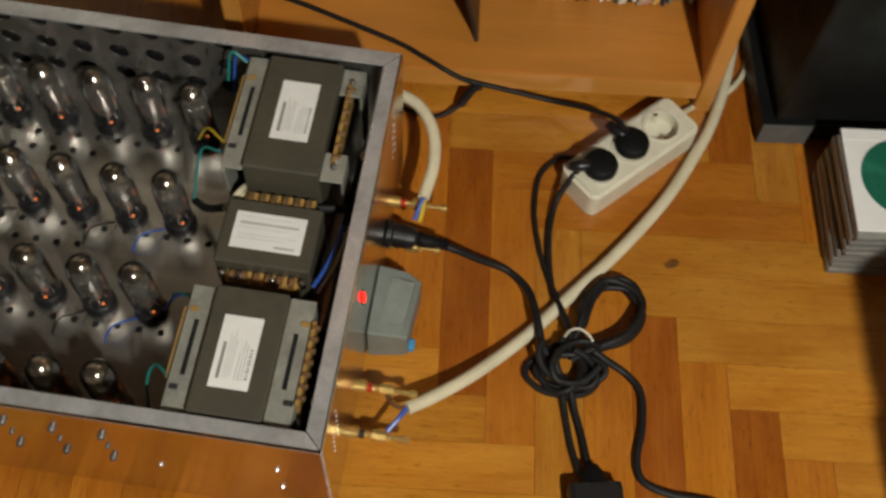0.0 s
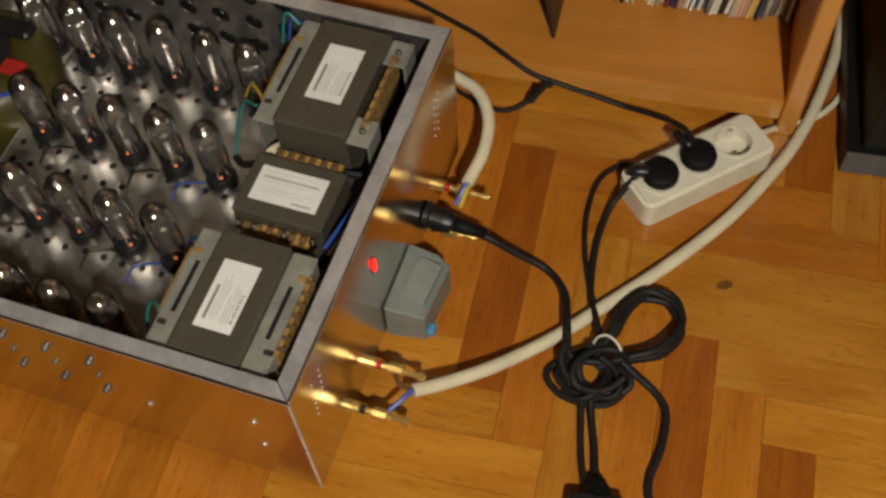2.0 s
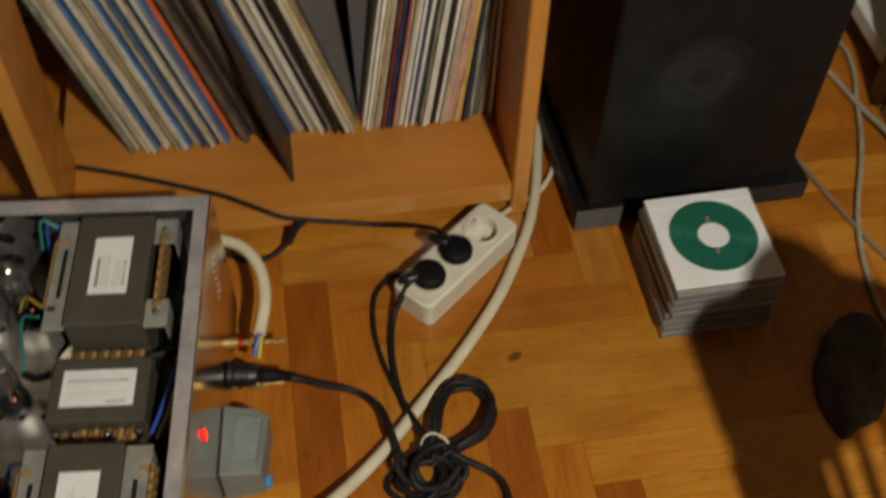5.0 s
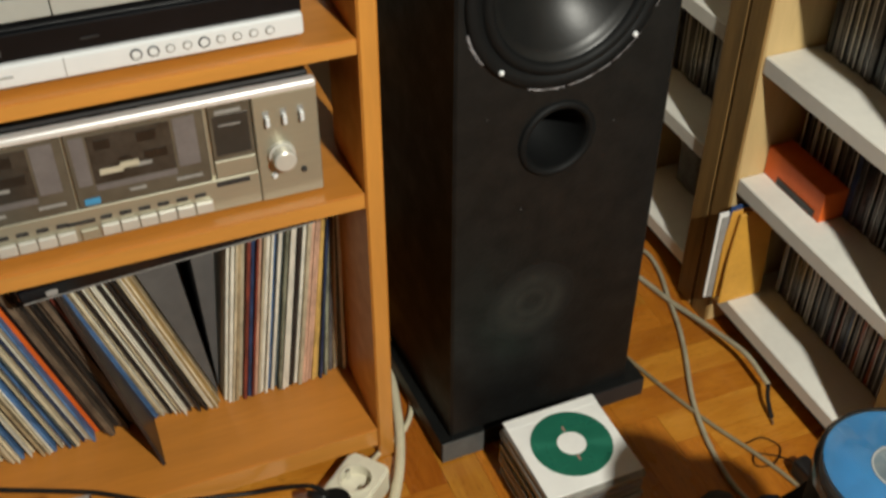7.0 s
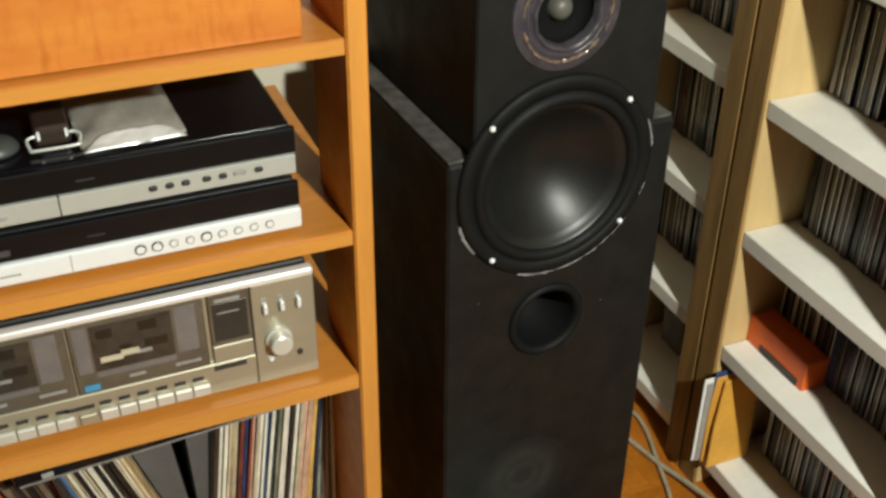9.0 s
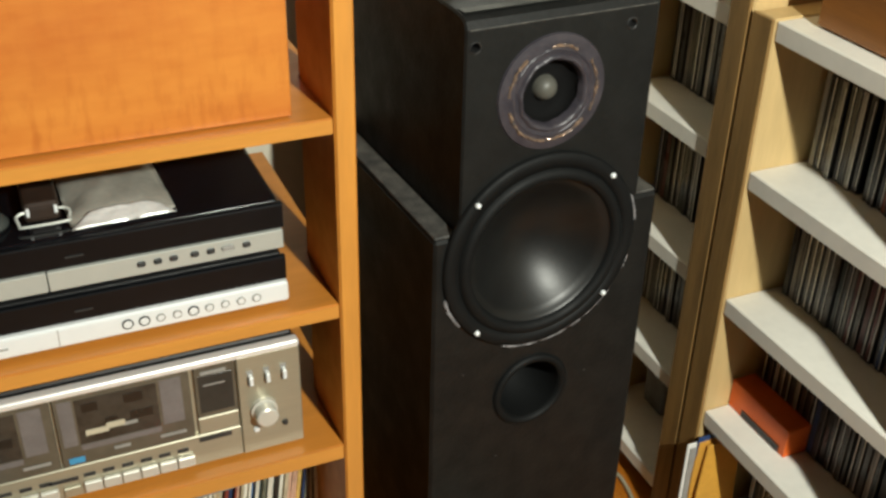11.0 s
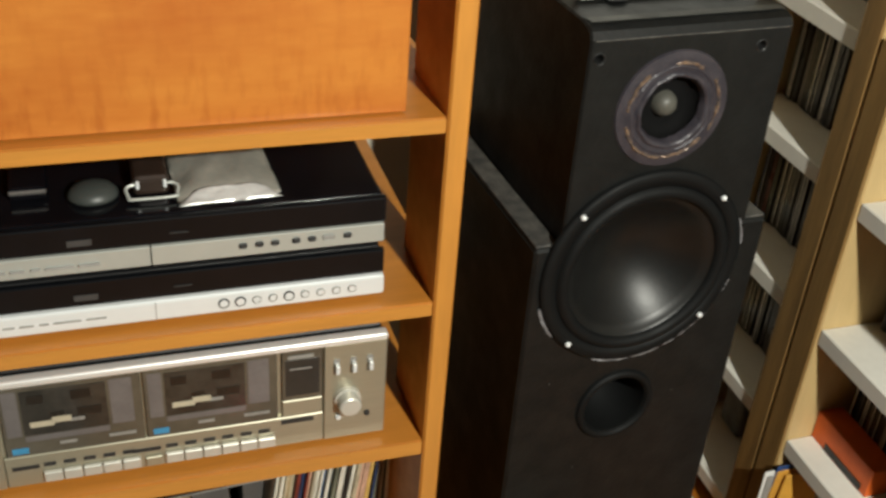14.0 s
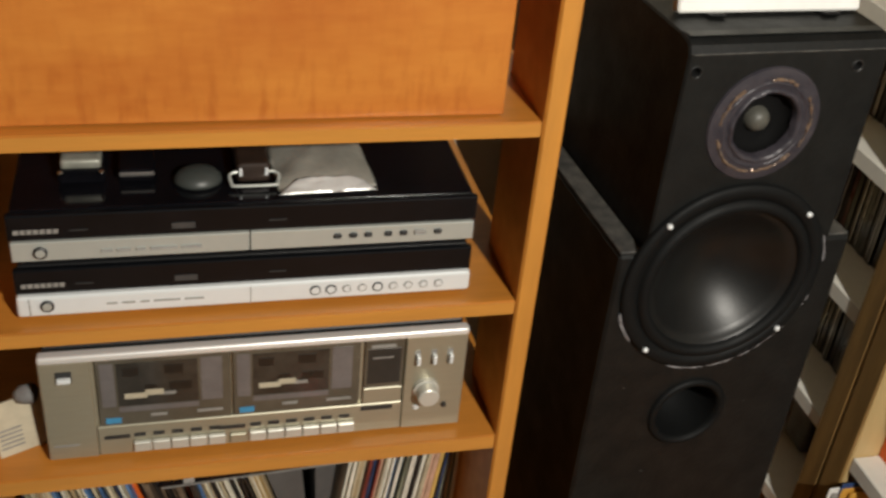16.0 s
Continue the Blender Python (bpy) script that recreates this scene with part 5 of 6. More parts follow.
def transformer(name_label, x0, x1, y0, y1, top, flange, label_box, tabs=False):
    ob = thing("transformer", name_label, "transformer", AMP, group="transformers of the amplifier")
    cx = (x0 + x1) / 2
    core = part("core", box(x0, x1, y0, y1, 0.128, top, 0.0015), steel_core, ob, "dark grey laminated core")
    part("winding", box(x0 + 0.006, x1 - 0.006, y0 - 0.008 if y0 > 0.03 else y0 + 0.001, y1 + 0.001, 0.0925, 0.1275, 0.004), black_plastic, ob)
    for s, xa, xb in ((-1, flange[0], x0 - 0.0003), (1, x1 + 0.0003, flange[1])):
        mid, ln = (y0 + y1) / 2, (y1 - y0)
        if tabs and s > 0:
            for ya, yb in ((y0, y0 + 0.24 * ln), (y1 - 0.24 * ln, y1)):
                tab = part("bracket", box(xa, xb, ya, yb, top - 0.010, top - 0.0075, 0.0006), zinc, ob, "zinc mounting tab")
                part("bracket_leg", box(xb - 0.002, xb, ya + 0.002, yb - 0.002, 0.0905, top - 0.0102), zinc, tab)
                part("screw", lathe([(0, 0.004), (0.0024, 0.0036), (0.0032, 0.0015), (0.0032, 0)], 12), dull_bolt, tab, m=pose((xa + xb) / 2, (ya + yb) / 2, top - 0.0074), smooth=True)
            continue
        br = part("bracket", box(xa, xb, y0, y1, top - 0.010, top - 0.0075, 0.0006), zinc, ob, "zinc mounting bracket")
        part("bracket_leg", box(xa if s < 0 else xb - 0.002, xa + 0.002 if s < 0 else xb, y0 + 0.004, y1 - 0.004, 0.0905, top - 0.0102), zinc, br)
        part("slot", box((xa + xb) / 2 - 0.002, (xa + xb) / 2 + 0.002, mid - ln * 0.22, mid + ln * 0.22, top - 0.0073, top - 0.0068), hole_dark, br, "black plate for the dark inside a slot")
        for q in (0.3, -0.32):
            part("tab", box(xa + 0.003 if s < 0 else xb - 0.009, xa + 0.010 if s < 0 else xb - 0.001, mid + q * ln - 0.002, mid + q * ln + 0.002, top - 0.0073, top - 0.0055), bobbin if q > 0 else dark_print, br)
    lug_x = x1 + 0.008 if tabs else flange[1] + 0.0005
    bob = part("terminal_board", box(lug_x, lug_x + 0.0035, y0 + 0.02, y1 - 0.02, top - 0.035, top - 0.004), bobbin, ob, "amber terminal board")
    n = 7
    for k in range(n):
        yy = y0 + 0.026 + (y1 - y0 - 0.052) * k / (n - 1)
        part("lug", box(lug_x + 0.0005, lug_x + 0.008, yy - 0.0022, yy + 0.0022, top - 0.006, top - 0.0025, 0.0007), copper_lug, bob)
    bob2 = part("terminal_board", box(flange[0] - 0.004, flange[0] - 0.0005, y0 + 0.03, y1 - 0.02, top - 0.035, top - 0.012), bobbin, ob, "amber terminal board")
    lx, ly, lw, ll = label_box
    lab = part("label", box(lx - lw / 2, lx + lw / 2, ly - ll / 2, ly + ll / 2, top + 0.0002, top + 0.0006), paper, core, "white paper label")
    along_y = ll > lw
    r = random.Random(int(1000 * ly))
    short, long = (lw, ll) if along_y else (ll, lw)

    def strip_of_print(a, b, lo, hi, mt):
        """a, b: across the label; lo, hi: along it; all as shares of its size."""
        if along_y:
            b4 = (lx - short * b, lx - short * a, ly + long * lo, ly + long * hi)
        else:
            b4 = (lx + long * lo, lx + long * hi, ly + short * a, ly + short * b)
        part("print_line", box(*b4, top + 0.0007, top + 0.0009), mt, lab)

    strip_of_print(0.28, 0.36, -0.38, 0.12, grey_print)
    for k in range(4):
        strip_of_print(0.02 + 0.06 * k, 0.035 + 0.06 * k, -0.38 + r.uniform(0, 0.05), r.uniform(0.05, 0.38), pale_print)
    for k in range(3):
        strip_of_print(-0.12 - 0.08 * k, -0.10 - 0.08 * k, -0.38, r.uniform(-0.05, 0.3), pale_print)
    for k in range(9):
        strip_of_print(-0.42, -0.34, -0.36 + 0.05 * k, -0.345 + 0.05 * k + r.uniform(0, 0.015), grey_print)
    return ob


transformer("large grey output transformer with a white label", -0.127, -0.055, 0.259, 0.388, 0.2155, (-0.148, -0.033), (-0.0903, 0.3262, 0.036, 0.067), tabs=True)
transformer("large grey output transformer near the front wall", -0.119, -0.055, 0.0205, 0.137, 0.2155, (-0.141, -0.032), (-0.0885, 0.0770, 0.034, 0.066))
mains = thing("transformer", "smaller mains transformer with brass terminals and a white label", "transformer", AMP, group="transformers of the amplifier")
core = part("core", box(-0.137, -0.048, 0.174, 0.240, 0.128, 0.187, 0.0015), steel_core, mains)
part("winding", box(-0.125, -0.06, 0.160, 0.252, 0.0905, 0.1275, 0.004), black_plastic, mains)
for yy, zz in ((0.2405, 0.178), (0.1605, 0.172)):
    tb = part("terminal_board", box(-0.125, -0.058, yy, yy + 0.013, zz - 0.02, zz), bobbin, mains, "amber terminal board")
    for k in range(6):
        xx = -0.119 + 0.011 * k
        part("lug", box(xx - 0.0028, xx + 0.0028, yy + 0.002, yy + 0.011, zz + 0.0002, zz + 0.0055, 0.001), copper_lug, tb)
for xx, yy in ((-0.112, 0.166), (-0.082, 0.166), (-0.128, 0.166), (-0.054, 0.166)):
    part("screw", lathe([(0, 0.008), (0.003, 0.0075), (0.0036, 0.004), (0.0036, 0)], 14), chrome, mains, m=pose(xx, yy, 0.172), smooth=True)
lab = part("label", box(-0.126, -0.060, 0.189, 0.227, 0.1872, 0.1876), paper, core, "white paper label")
for k in (0, 2, 3, 5, 6, 8):
    part("print_line", box(-0.085 if k == 0 else -0.121, -0.066 - 0.004 * (k % 3), 0.192 + 0.0037 * k, 0.1945 + 0.0037 * k if k in (0, 6) else 0.1924 + 0.0037 * k, 0.1877, 0.1879), pale_print, lab)
rng = random.Random(4)
for k in range(7):
    w = thing("wire_bundle", "black insulated wires along the inner wall", "wire", AMP, group="wires beside the transformers")
    x = -0.006 - 0.003 * k
    part("wire", tube([(x, 0.02 + 0.01 * k, 0.10), (x - 0.004, 0.1, 0.15 + 0.006 * rng.random() * k), (x, 0.17, 0.17), (x - 0.006, 0.25, 0.15 + 0.02 * rng.random()), (x, 0.33, 0.165), (x + 0.001, 0.39, 0.12)], 0.0036, 8, 5), cable_black, w)
for cx, cy, r, h in ((-0.018, 0.235, 0.011, 0.165), (-0.02, 0.31, 0.009, 0.18), (-0.018, 0.06, 0.010, 0.17), (-0.02, 0.115, 0.010, 0.165)):
    cap = thing("capacitor", "black electrolytic capacitor beside the wall", "capacitor", AMP @ pose(cx, cy, 0.0905), group="capacitors beside the transformers")
    part("can", lathe([(0, 0), (r, 0), (r, h - 0.092), (r * 0.9, h - 0.0905), (0, h - 0.0905)], 20), black_gloss, cap)
    part("top_foil", lathe([(0, h - 0.0902), (r * 0.75, h - 0.0902), (r * 0.75, h - 0.0897), (0, h - 0.0897)], 16), silver_dull, cap)
for pts, mt, r in (([(-0.045, 0.17, 0.168), (-0.034, 0.185, 0.185), (-0.028, 0.21, 0.188), (-0.03, 0.235, 0.17)], blue_wire, 0.0022), ([(-0.04, 0.165, 0.165), (-0.03, 0.18, 0.180), (-0.024, 0.205, 0.182), (-0.026, 0.23, 0.165)], cable_white, 0.002),
                   ([(-0.140, 0.05, 0.205), (-0.160, 0.065, 0.19), (-0.172, 0.06, 0.16), (-0.18, 0.05, 0.10)], green_wire, 0.0014), ([(-0.14, 0.13, 0.2), (-0.165, 0.14, 0.17), (-0.19, 0.15, 0.11)], blue_wire, 0.0016), ([(-0.143, 0.128, 0.2), (-0.168, 0.145, 0.165), (-0.186, 0.158, 0.11)], green_wire, 0.0014),
                   ([(-0.150, 0.385, 0.205), (-0.165, 0.39, 0.20), (-0.168, 0.375, 0.16)], blue_wire, 0.0016), ([(-0.15, 0.38, 0.208), (-0.166, 0.384, 0.215), (-0.172, 0.376, 0.18)], green_wire, 0.0014), ([(-0.155, 0.28, 0.2), (-0.178, 0.29, 0.18), (-0.19, 0.27, 0.12)], green_wire, 0.0014), ([(-0.152, 0.29, 0.2), (-0.175, 0.31, 0.19), (-0.19, 0.315, 0.16)], yellow_wire, 0.0014),
                   ([(-0.190, 0.27, 0.115), (-0.165, 0.25, 0.14), (-0.12, 0.248, 0.165), (-0.06, 0.25, 0.17), (-0.02, 0.262, 0.16)], cable_black, 0.004), ([(-0.146, 0.24, 0.16), (-0.135, 0.255, 0.17), (-0.130, 0.268, 0.165)], cable_white, 0.003), ([(-0.138, 0.238, 0.16), (-0.128, 0.255, 0.17), (-0.122, 0.268, 0.165)], cable_white, 0.003)):
    w = thing("hook_up_wire", "coloured hook-up wire soldered between parts", "wire", AMP, group="hook-up wires")
    part("wire", tube(pts, r, 7, 6), mt, w)
for cx, cy in ((-0.502, 0.30), (-0.505, 0.125)):
    tor = thing("toroid", "yellow taped toroid transformer beside the tube deck", "transformer", AMP @ pose(cx, cy, 0.029), group="toroids beside the tube deck")
    part("winding", lathe([(0.022, 0.02), (0.022, 0.09), (0.028, 0.105), (0.05, 0.108), (0.068, 0.105), (0.076, 0.09), (0.076, 0.02), (0.06, 0.0), (0.03, 0.0), (0.022, 0.02)], 40), yellow_tape, tor, smooth=True)
    part("washer", lathe([(0, 0.1085), (0.034, 0.1085), (0.036, 0.111), (0.012, 0.113), (0, 0.118)], 30), black_plastic, tor, "black centre washer")
    part("red_clip", box(0.036, 0.062, -0.018, 0.002, 0.108, 0.116, 0.003), red_plastic, tor, "red clip")
    part("black_clip", box(-0.01, 0.045, 0.03, 0.052, 0.106, 0.118, 0.004), black_plastic, tor)
    part("lead", tube([(0.06, -0.03, 0.10), (0.04, -0.055, 0.115), (0.0, -0.06, 0.118), (-0.03, -0.07, 0.10)], 0.0025, 7, 5), blue_wire, tor)


def binding_post(y, z, band):
    ob = thing("binding_post", "gold-plated speaker terminal screwed into the steel side", "terminal", AMP @ pose(0, y, z, 0, 90, 0) @ Matrix.Diagonal((1, 1, 1.4, 1)), group="speaker terminals")
    part("shaft", lathe([(0.0062, 0.0), (0.0062, 0.006), (0.0035, 0.007), (0.0035, 0.022)], 18), brass, ob)
    part("band", lathe([(0.0045, 0.0072), (0.0045, 0.0105), (0.0036, 0.0106)], 18), band, ob, "coloured insulating ring")
    nut = part("nut", lathe([(0.0036, 0.015), (0.0066, 0.016), (0.0066, 0.026), (0.0040, 0.027)], 8), brass, ob)
    part("tip", lathe([(0.004, 0.027), (0.0028, 0.029), (0.0028, 0.036), (0.0042, 0.037), (0.0042, 0.042), (0, 0.043)], 16), brass, nut)
    return ob


for y, z, band in ((0.126, 0.046, red_plastic), (0.080, 0.040, black_plastic), (0.336, 0.056, red_plastic), (0.290, 0.046, black_plastic)):
    binding_post(y, z, band)
pilot = thing("pilot_lamp", "lit red neon pilot lamp in a black bezel", "lamp", AMP @ pose(0, 0.171, 0.158, 0, 90, 0))
part("bezel", lathe([(0.0064, 0), (0.0066, 0.0010), (0.0058, 0.0014), (0.0055, 0.0014)], 22, m=Matrix.Diagonal((2.1, 0.75, 0.5, 1))), black_plastic, pilot)
part("lens", lathe([(0.0054, 0.0005), (0.0050, 0.003), (0.0035, 0.0048), (0, 0.0056)], 22, m=Matrix.Diagonal((2.1, 0.6, 0.6, 1))), neon_red, pilot, "glowing red lens", smooth=True)
inlet = thing("switch_box", "grey plastic switch box fixed to the amplifier side", "switch box", AMP)
bm = prism([(0.001, 0.172), (0.041, 0.178), (0.046, 0.243), (0.030, 0.252), (0.001, 0.250)], 0.016, 0.061)
for v in bm.verts:
    if v.co.z > 0.05 and v.co.x < 0.02:
        v.co.z += 0.012
bmesh.ops.bevel(bm, geom=bm.edges[:], offset=0.0015, segments=1, affect="EDGES")
part("housing", bm, grey_plastic, inlet)
part("cover", prism([(0.012, 0.186), (0.036, 0.190), (0.040, 0.236), (0.016, 0.240)], 0.055, 0.0695), material("grey_cover", (0.24, 0.265, 0.245), 0.4, scale=40, vary=0.1, bump=0.05), inlet)
part("blue_cap", box(0.040, 0.048, 0.180, 0.192, 0.02, 0.032, 0.002), blue_print, inlet, "blue cap")
plug = thing("mains_plug", "black moulded appliance plug in the amplifier side", "plug", AMP)
part("body", lathe([(0, 0), (0.0150, 0), (0.0150, 0.005), (0.0125, 0.007), (0.0128, 0.022), (0.0112, 0.030), (0.0075, 0.034), (0, 0.034)], 24), black_plastic, plug, m=pose(0.0005, 0.295, 0.0585, 0, 96, 0), smooth=False)
part("strain_relief", lathe([(0, 0.0), (0.0086, 0.0), (0.0078, 0.008), (0.0052, 0.034), (0, 0.034)], 16), rubber, plug, m=pose(0.0330, 0.295, 0.0548, 0, 97, 0), smooth=True)

# ---- power strip ----
STRIP = pose(-0.083, -0.084, 0, 0, 0, 40.6)
strip = thing("power_strip", "yellowed white three-way power strip on the parquet", "power strip", STRIP)
outline = []
for cx, cy, a0 in ((0.0745, 0.019, 0), (-0.0705, 0.019, 90), (-0.0705, -0.019, 180), (0.0745, -0.019, 270)):
    outline += [(cx + 0.0105 * math.cos(radians(a0 + q)), cy + 0.0105 * math.sin(radians(a0 + q))) for q in (0, 22.5, 45, 67.5, 90)]
bm = prism(outline, 0.001, 0.038)
bmesh.ops.bevel(bm, geom=[e for e in bm.edges if all(v.co.z > 0.03 for v in e.verts)], offset=0.004, segments=3, affect="EDGES")
shell = part("housing", bm, white_plastic, strip)
carve(shell, ((0.047, 0.0, 0.0192, 0.017),), True)
for k, sx in enumerate((-0.048, 0.0, 0.047)):
    ring = [(0.0222, 0.0382), (0.0222, 0.0402), (0.0195, 0.0402), (0.0190, 0.0388)] + ([(0, 0.0388)] if k < 2 else [(0.0190, 0.0220)])
    well = part("socket", lathe(ring, 36), white_plastic, strip, "round earthed socket", m=pose(sx, 0, 0))
    if k == 2:
        part("well_floor", lathe([(0, 0.0215), (0.0188, 0.0215), (0.0188, 0.0235), (0, 0.0235)], 32), white_plastic, well)
        for a in (70, 250):
            part("earth_clip", box(0.0145, 0.0186, -0.003, 0.003, 0.0236, 0.039, 0.0006), chrome, well, m=pose(0, 0, 0, 0, 0, a))
for sx, turn in ((-0.048, 150), (0.0, 100)):
    pl = thing("mains_plug", "round black mains plug pushed into the power strip", "plug", STRIP @ pose(sx, 0, 0.041, 0, 0, turn), group="plugs in the power strip")
    part("body", lathe([(0, 0), (0.0192, 0), (0.0196, 0.006), (0.0182, 0.0095), (0.0150, 0.0115), (0, 0.0120)], 30), rubber, pl, smooth=True)
    part("collar", lathe([(0, 0.0), (0.0060, 0.0), (0.0072, 0.006), (0.0068, 0.014), (0.0045, 0.026), (0, 0.026)], 16), black_plastic, pl, m=pose(0.010, 0, 0.0065, 0, 88, 0), smooth=True)


# ---- cables ----
def cable(name, label, pts, r, mat, group=""):
    ob = thing(name, label, "cable", group=group)
    part("sheath", tube(pts, r, 12, 8), mat, ob)
    return ob


spk_cable = cable("speaker_cable", "thick cream speaker cable running from amplifier to loudspeaker", [(0.066, 0.20, 0.009), (0.060, 0.125, 0.009), (0.043, 0.045, 0.009), (0.026, -0.01, 0.009), (0.002, -0.063, 0.009), (-0.040, -0.134, 0.009), (-0.096, -0.205, 0.010), (-0.152, -0.265, 0.010), (-0.202, -0.318, 0.012), (-0.252, -0.364, 0.022), (-0.292, -0.395, 0.034), (-0.318, -0.412, 0.042)], 0.0068, cable_white)
part("core_wire", tube([(-0.318, -0.412, 0.044), (-0.326, -0.424, 0.043), (-0.338, -0.438, 0.038)], 0.0026, 8, 5), blue_wire, spk_cable, "blue core")
part("core_wire", tube([(-0.318, -0.412, 0.042), (-0.330, -0.412, 0.050), (-0.338, -0.402, 0.048)], 0.0024, 8, 5), material("brown_wire", (0.16, 0.07, 0.025), 0.4), spk_cable, "brown core")
short = cable("speaker_cable", "thick cream speaker cable curving round the amplifier corner", [(-0.372, -0.055, 0.085), (-0.350, -0.060, 0.082), (-0.325, -0.074, 0.080), (-0.308, -0.105, 0.078), (-0.305, -0.145, 0.075), (-0.314, -0.186, 0.070)], 0.0066, cable_white)
part("core_wire", tube([(-0.314, -0.186, 0.071), (-0.318, -0.196, 0.066), (-0.322, -0.206, 0.058)], 0.0026, 8, 5), blue_wire, short, "blue core")
part("core_wire", tube([(-0.313, -0.186, 0.069), (-0.314, -0.198, 0.066), (-0.317, -0.208, 0.058)], 0.0024, 8, 5), yellow_wire, short, "yellow core")
cable("thin_cable", "thin pale cable from the power strip behind the bookcase side", [(-0.022, -0.025, 0.02), (0.001, 0.0, 0.006), (0.040, 0.022, 0.005), (0.064, 0.052, 0.005), (0.073, 0.085, 0.005), (0.070, 0.14, 0.005)], 0.0036, cable_white)
cable("audio_cable", "black twin audio cable lying along the bookcase foot", [(-0.52, 0.095, 0.06), (-0.47, 0.078, 0.059), (-0.42, 0.058, 0.058), (-0.355, 0.030, 0.0575), (-0.327, 0.013, 0.058), (-0.300, -0.003, 0.056), (-0.280, -0.008, 0.047), (-0.262, -0.008, 0.040), (-0.216, -0.009, 0.028), (-0.169, -0.012, 0.018), (-0.135, -0.030, 0.033), (-0.105, -0.058, 0.056), (-0.09, -0.078, 0.058)], 0.0031, cable_black)
branch = cable("audio_cable", "black audio cable branching off at a moulded splitter", [(-0.262, -0.009, 0.037), (-0.270, -0.014, 0.024), (-0.279, -0.021, 0.012), (-0.303, -0.034, 0.005), (-0.330, -0.030, 0.004), (-0.36, -0.018, 0.005), (-0.40, 0.0, 0.012), (-0.45, 0.02, 0.02)], 0.0028, cable_black)
part("splitter", tube([(-0.255, -0.010, 0.037), (-0.263, -0.011, 0.034), (-0.272, -0.016, 0.022), (-0.278, -0.021, 0.013)], 0.0052, 10, 4), black_plastic, branch, "flat moulded splitter")
cable("mains_cable", "black mains cable from the amplifier plug to the coil", [(-0.292, -0.2315, 0.0510), (-0.276, -0.2335, 0.046), (-0.252, -0.2345, 0.030), (-0.219, -0.238, 0.014), (-0.196, -0.263, 0.018), (-0.187, -0.300, 0.025), (-0.180, -0.330, 0.02), (-0.165, -0.345, 0.014)], 0.0042, cable_black)
cable("mains_cable", "black mains cable from a strip plug to the coil", [(-0.136, -0.113, 0.05), (-0.152, -0.128, 0.030), (-0.166, -0.148, 0.010), (-0.173, -0.192, 0.006), (-0.170, -0.248, 0.006), (-0.160, -0.285, 0.018), (-0.150, -0.315, 0.02)], 0.0036, cable_black)
cable("mains_cable", "thin black cable curving round the power strip", [(-0.110, -0.095, 0.006), (-0.150, -0.082, 0.005), (-0.168, -0.089, 0.005), (-0.184, -0.112, 0.005), (-0.189, -0.156, 0.005), (-0.184, -0.2, 0.005), (-0.174, -0.238, 0.005), (-0.162, -0.27, 0.012)], 0.0028, cable_black)
coil = thing("cable_coil", "coiled black mains cable bound with a white tie", "cable coil")
rng = random.Random(6)
for k in range(6):
    j = lambda s=0.0045: rng.uniform(-s, s)
    part("loop", tube([(-0.150 + j(), -0.318 + j(), 0.012 + 0.002 * k), (-0.140 + j(), -0.298 + j(), 0.013 + 0.003 * k), (-0.132 + j(), -0.270 + j(), 0.012 + 0.003 * k), (-0.111 + j(), -0.250 + j(), 0.010 + 0.003 * k), (-0.085 + j(), -0.254 + j(), 0.009 + 0.003 * k), (-0.074 + j(), -0.281 + j(), 0.010 + 0.003 * k), (-0.090 + j(), -0.309 + j(), 0.012 + 0.003 * k), (-0.124 + j(), -0.326 + j(), 0.014 + 0.002 * k), (-0.150 + j(), -0.335 + j(), 0.013)], 0.0038, 10, 6), cable_black, coil)
for k in range(5):
    a0, cx, cy, ra, rb = rng.uniform(0, 180), -0.155 + rng.uniform(-0.008, 0.010), -0.346 + rng.uniform(-0.008, 0.006), rng.uniform(0.024, 0.036), rng.uniform(0.012, 0.022)
    m = pose(cx, cy, 0.014 + 0.003 * k, rng.uniform(-14, 14), rng.uniform(-14, 14), a0)
    part("loop", tube([tuple(m @ Vector((ra * math.cos(radians(q)), rb * math.sin(radians(q)), 0.003 * math.sin(radians(2 * q + 40 * k))))) for q in range(0, 340, 34)], 0.0037, 10, 5), cable_black, coil)
for k, sc in enumerate((1.0, 0.78)):
    c = (-0.157, -0.352)
    pts = [(-0.140, -0.326), (-0.165, -0.328), (-0.190, -0.338), (-0.196, -0.354), (-0.180, -0.371), (-0.150, -0.375), (-0.128, -0.368), (-0.119, -0.347), (-0.132, -0.328), (-0.145, -0.326)]
    part("loop", tube([(c[0] + (px - c[0]) * sc + rng.uniform(-0.002, 0.002), c[1] + (py - c[1]) * sc, 0.005 + 0.0065 * k) for px, py in pts], 0.0036, 10, 6), cable_black, coil)
part("tie", tube([(-0.160, -0.318, 0.010), (-0.154, -0.313, 0.030), (-0.143, -0.313, 0.036), (-0.131, -0.321, 0.031), (-0.126, -0.330, 0.014)], 0.0013, 8, 6), white_plastic, coil, "white cable tie")
cable("mains_cable", "black mains cable from the coil to the switched connector", [(-0.152, -0.366, 0.012), (-0.146, -0.392, 0.006), (-0.139, -0.420, 0.006), (-0.133, -0.452, 0.01), (-0.126, -0.474, 0.014)], 0.0038, cable_black)
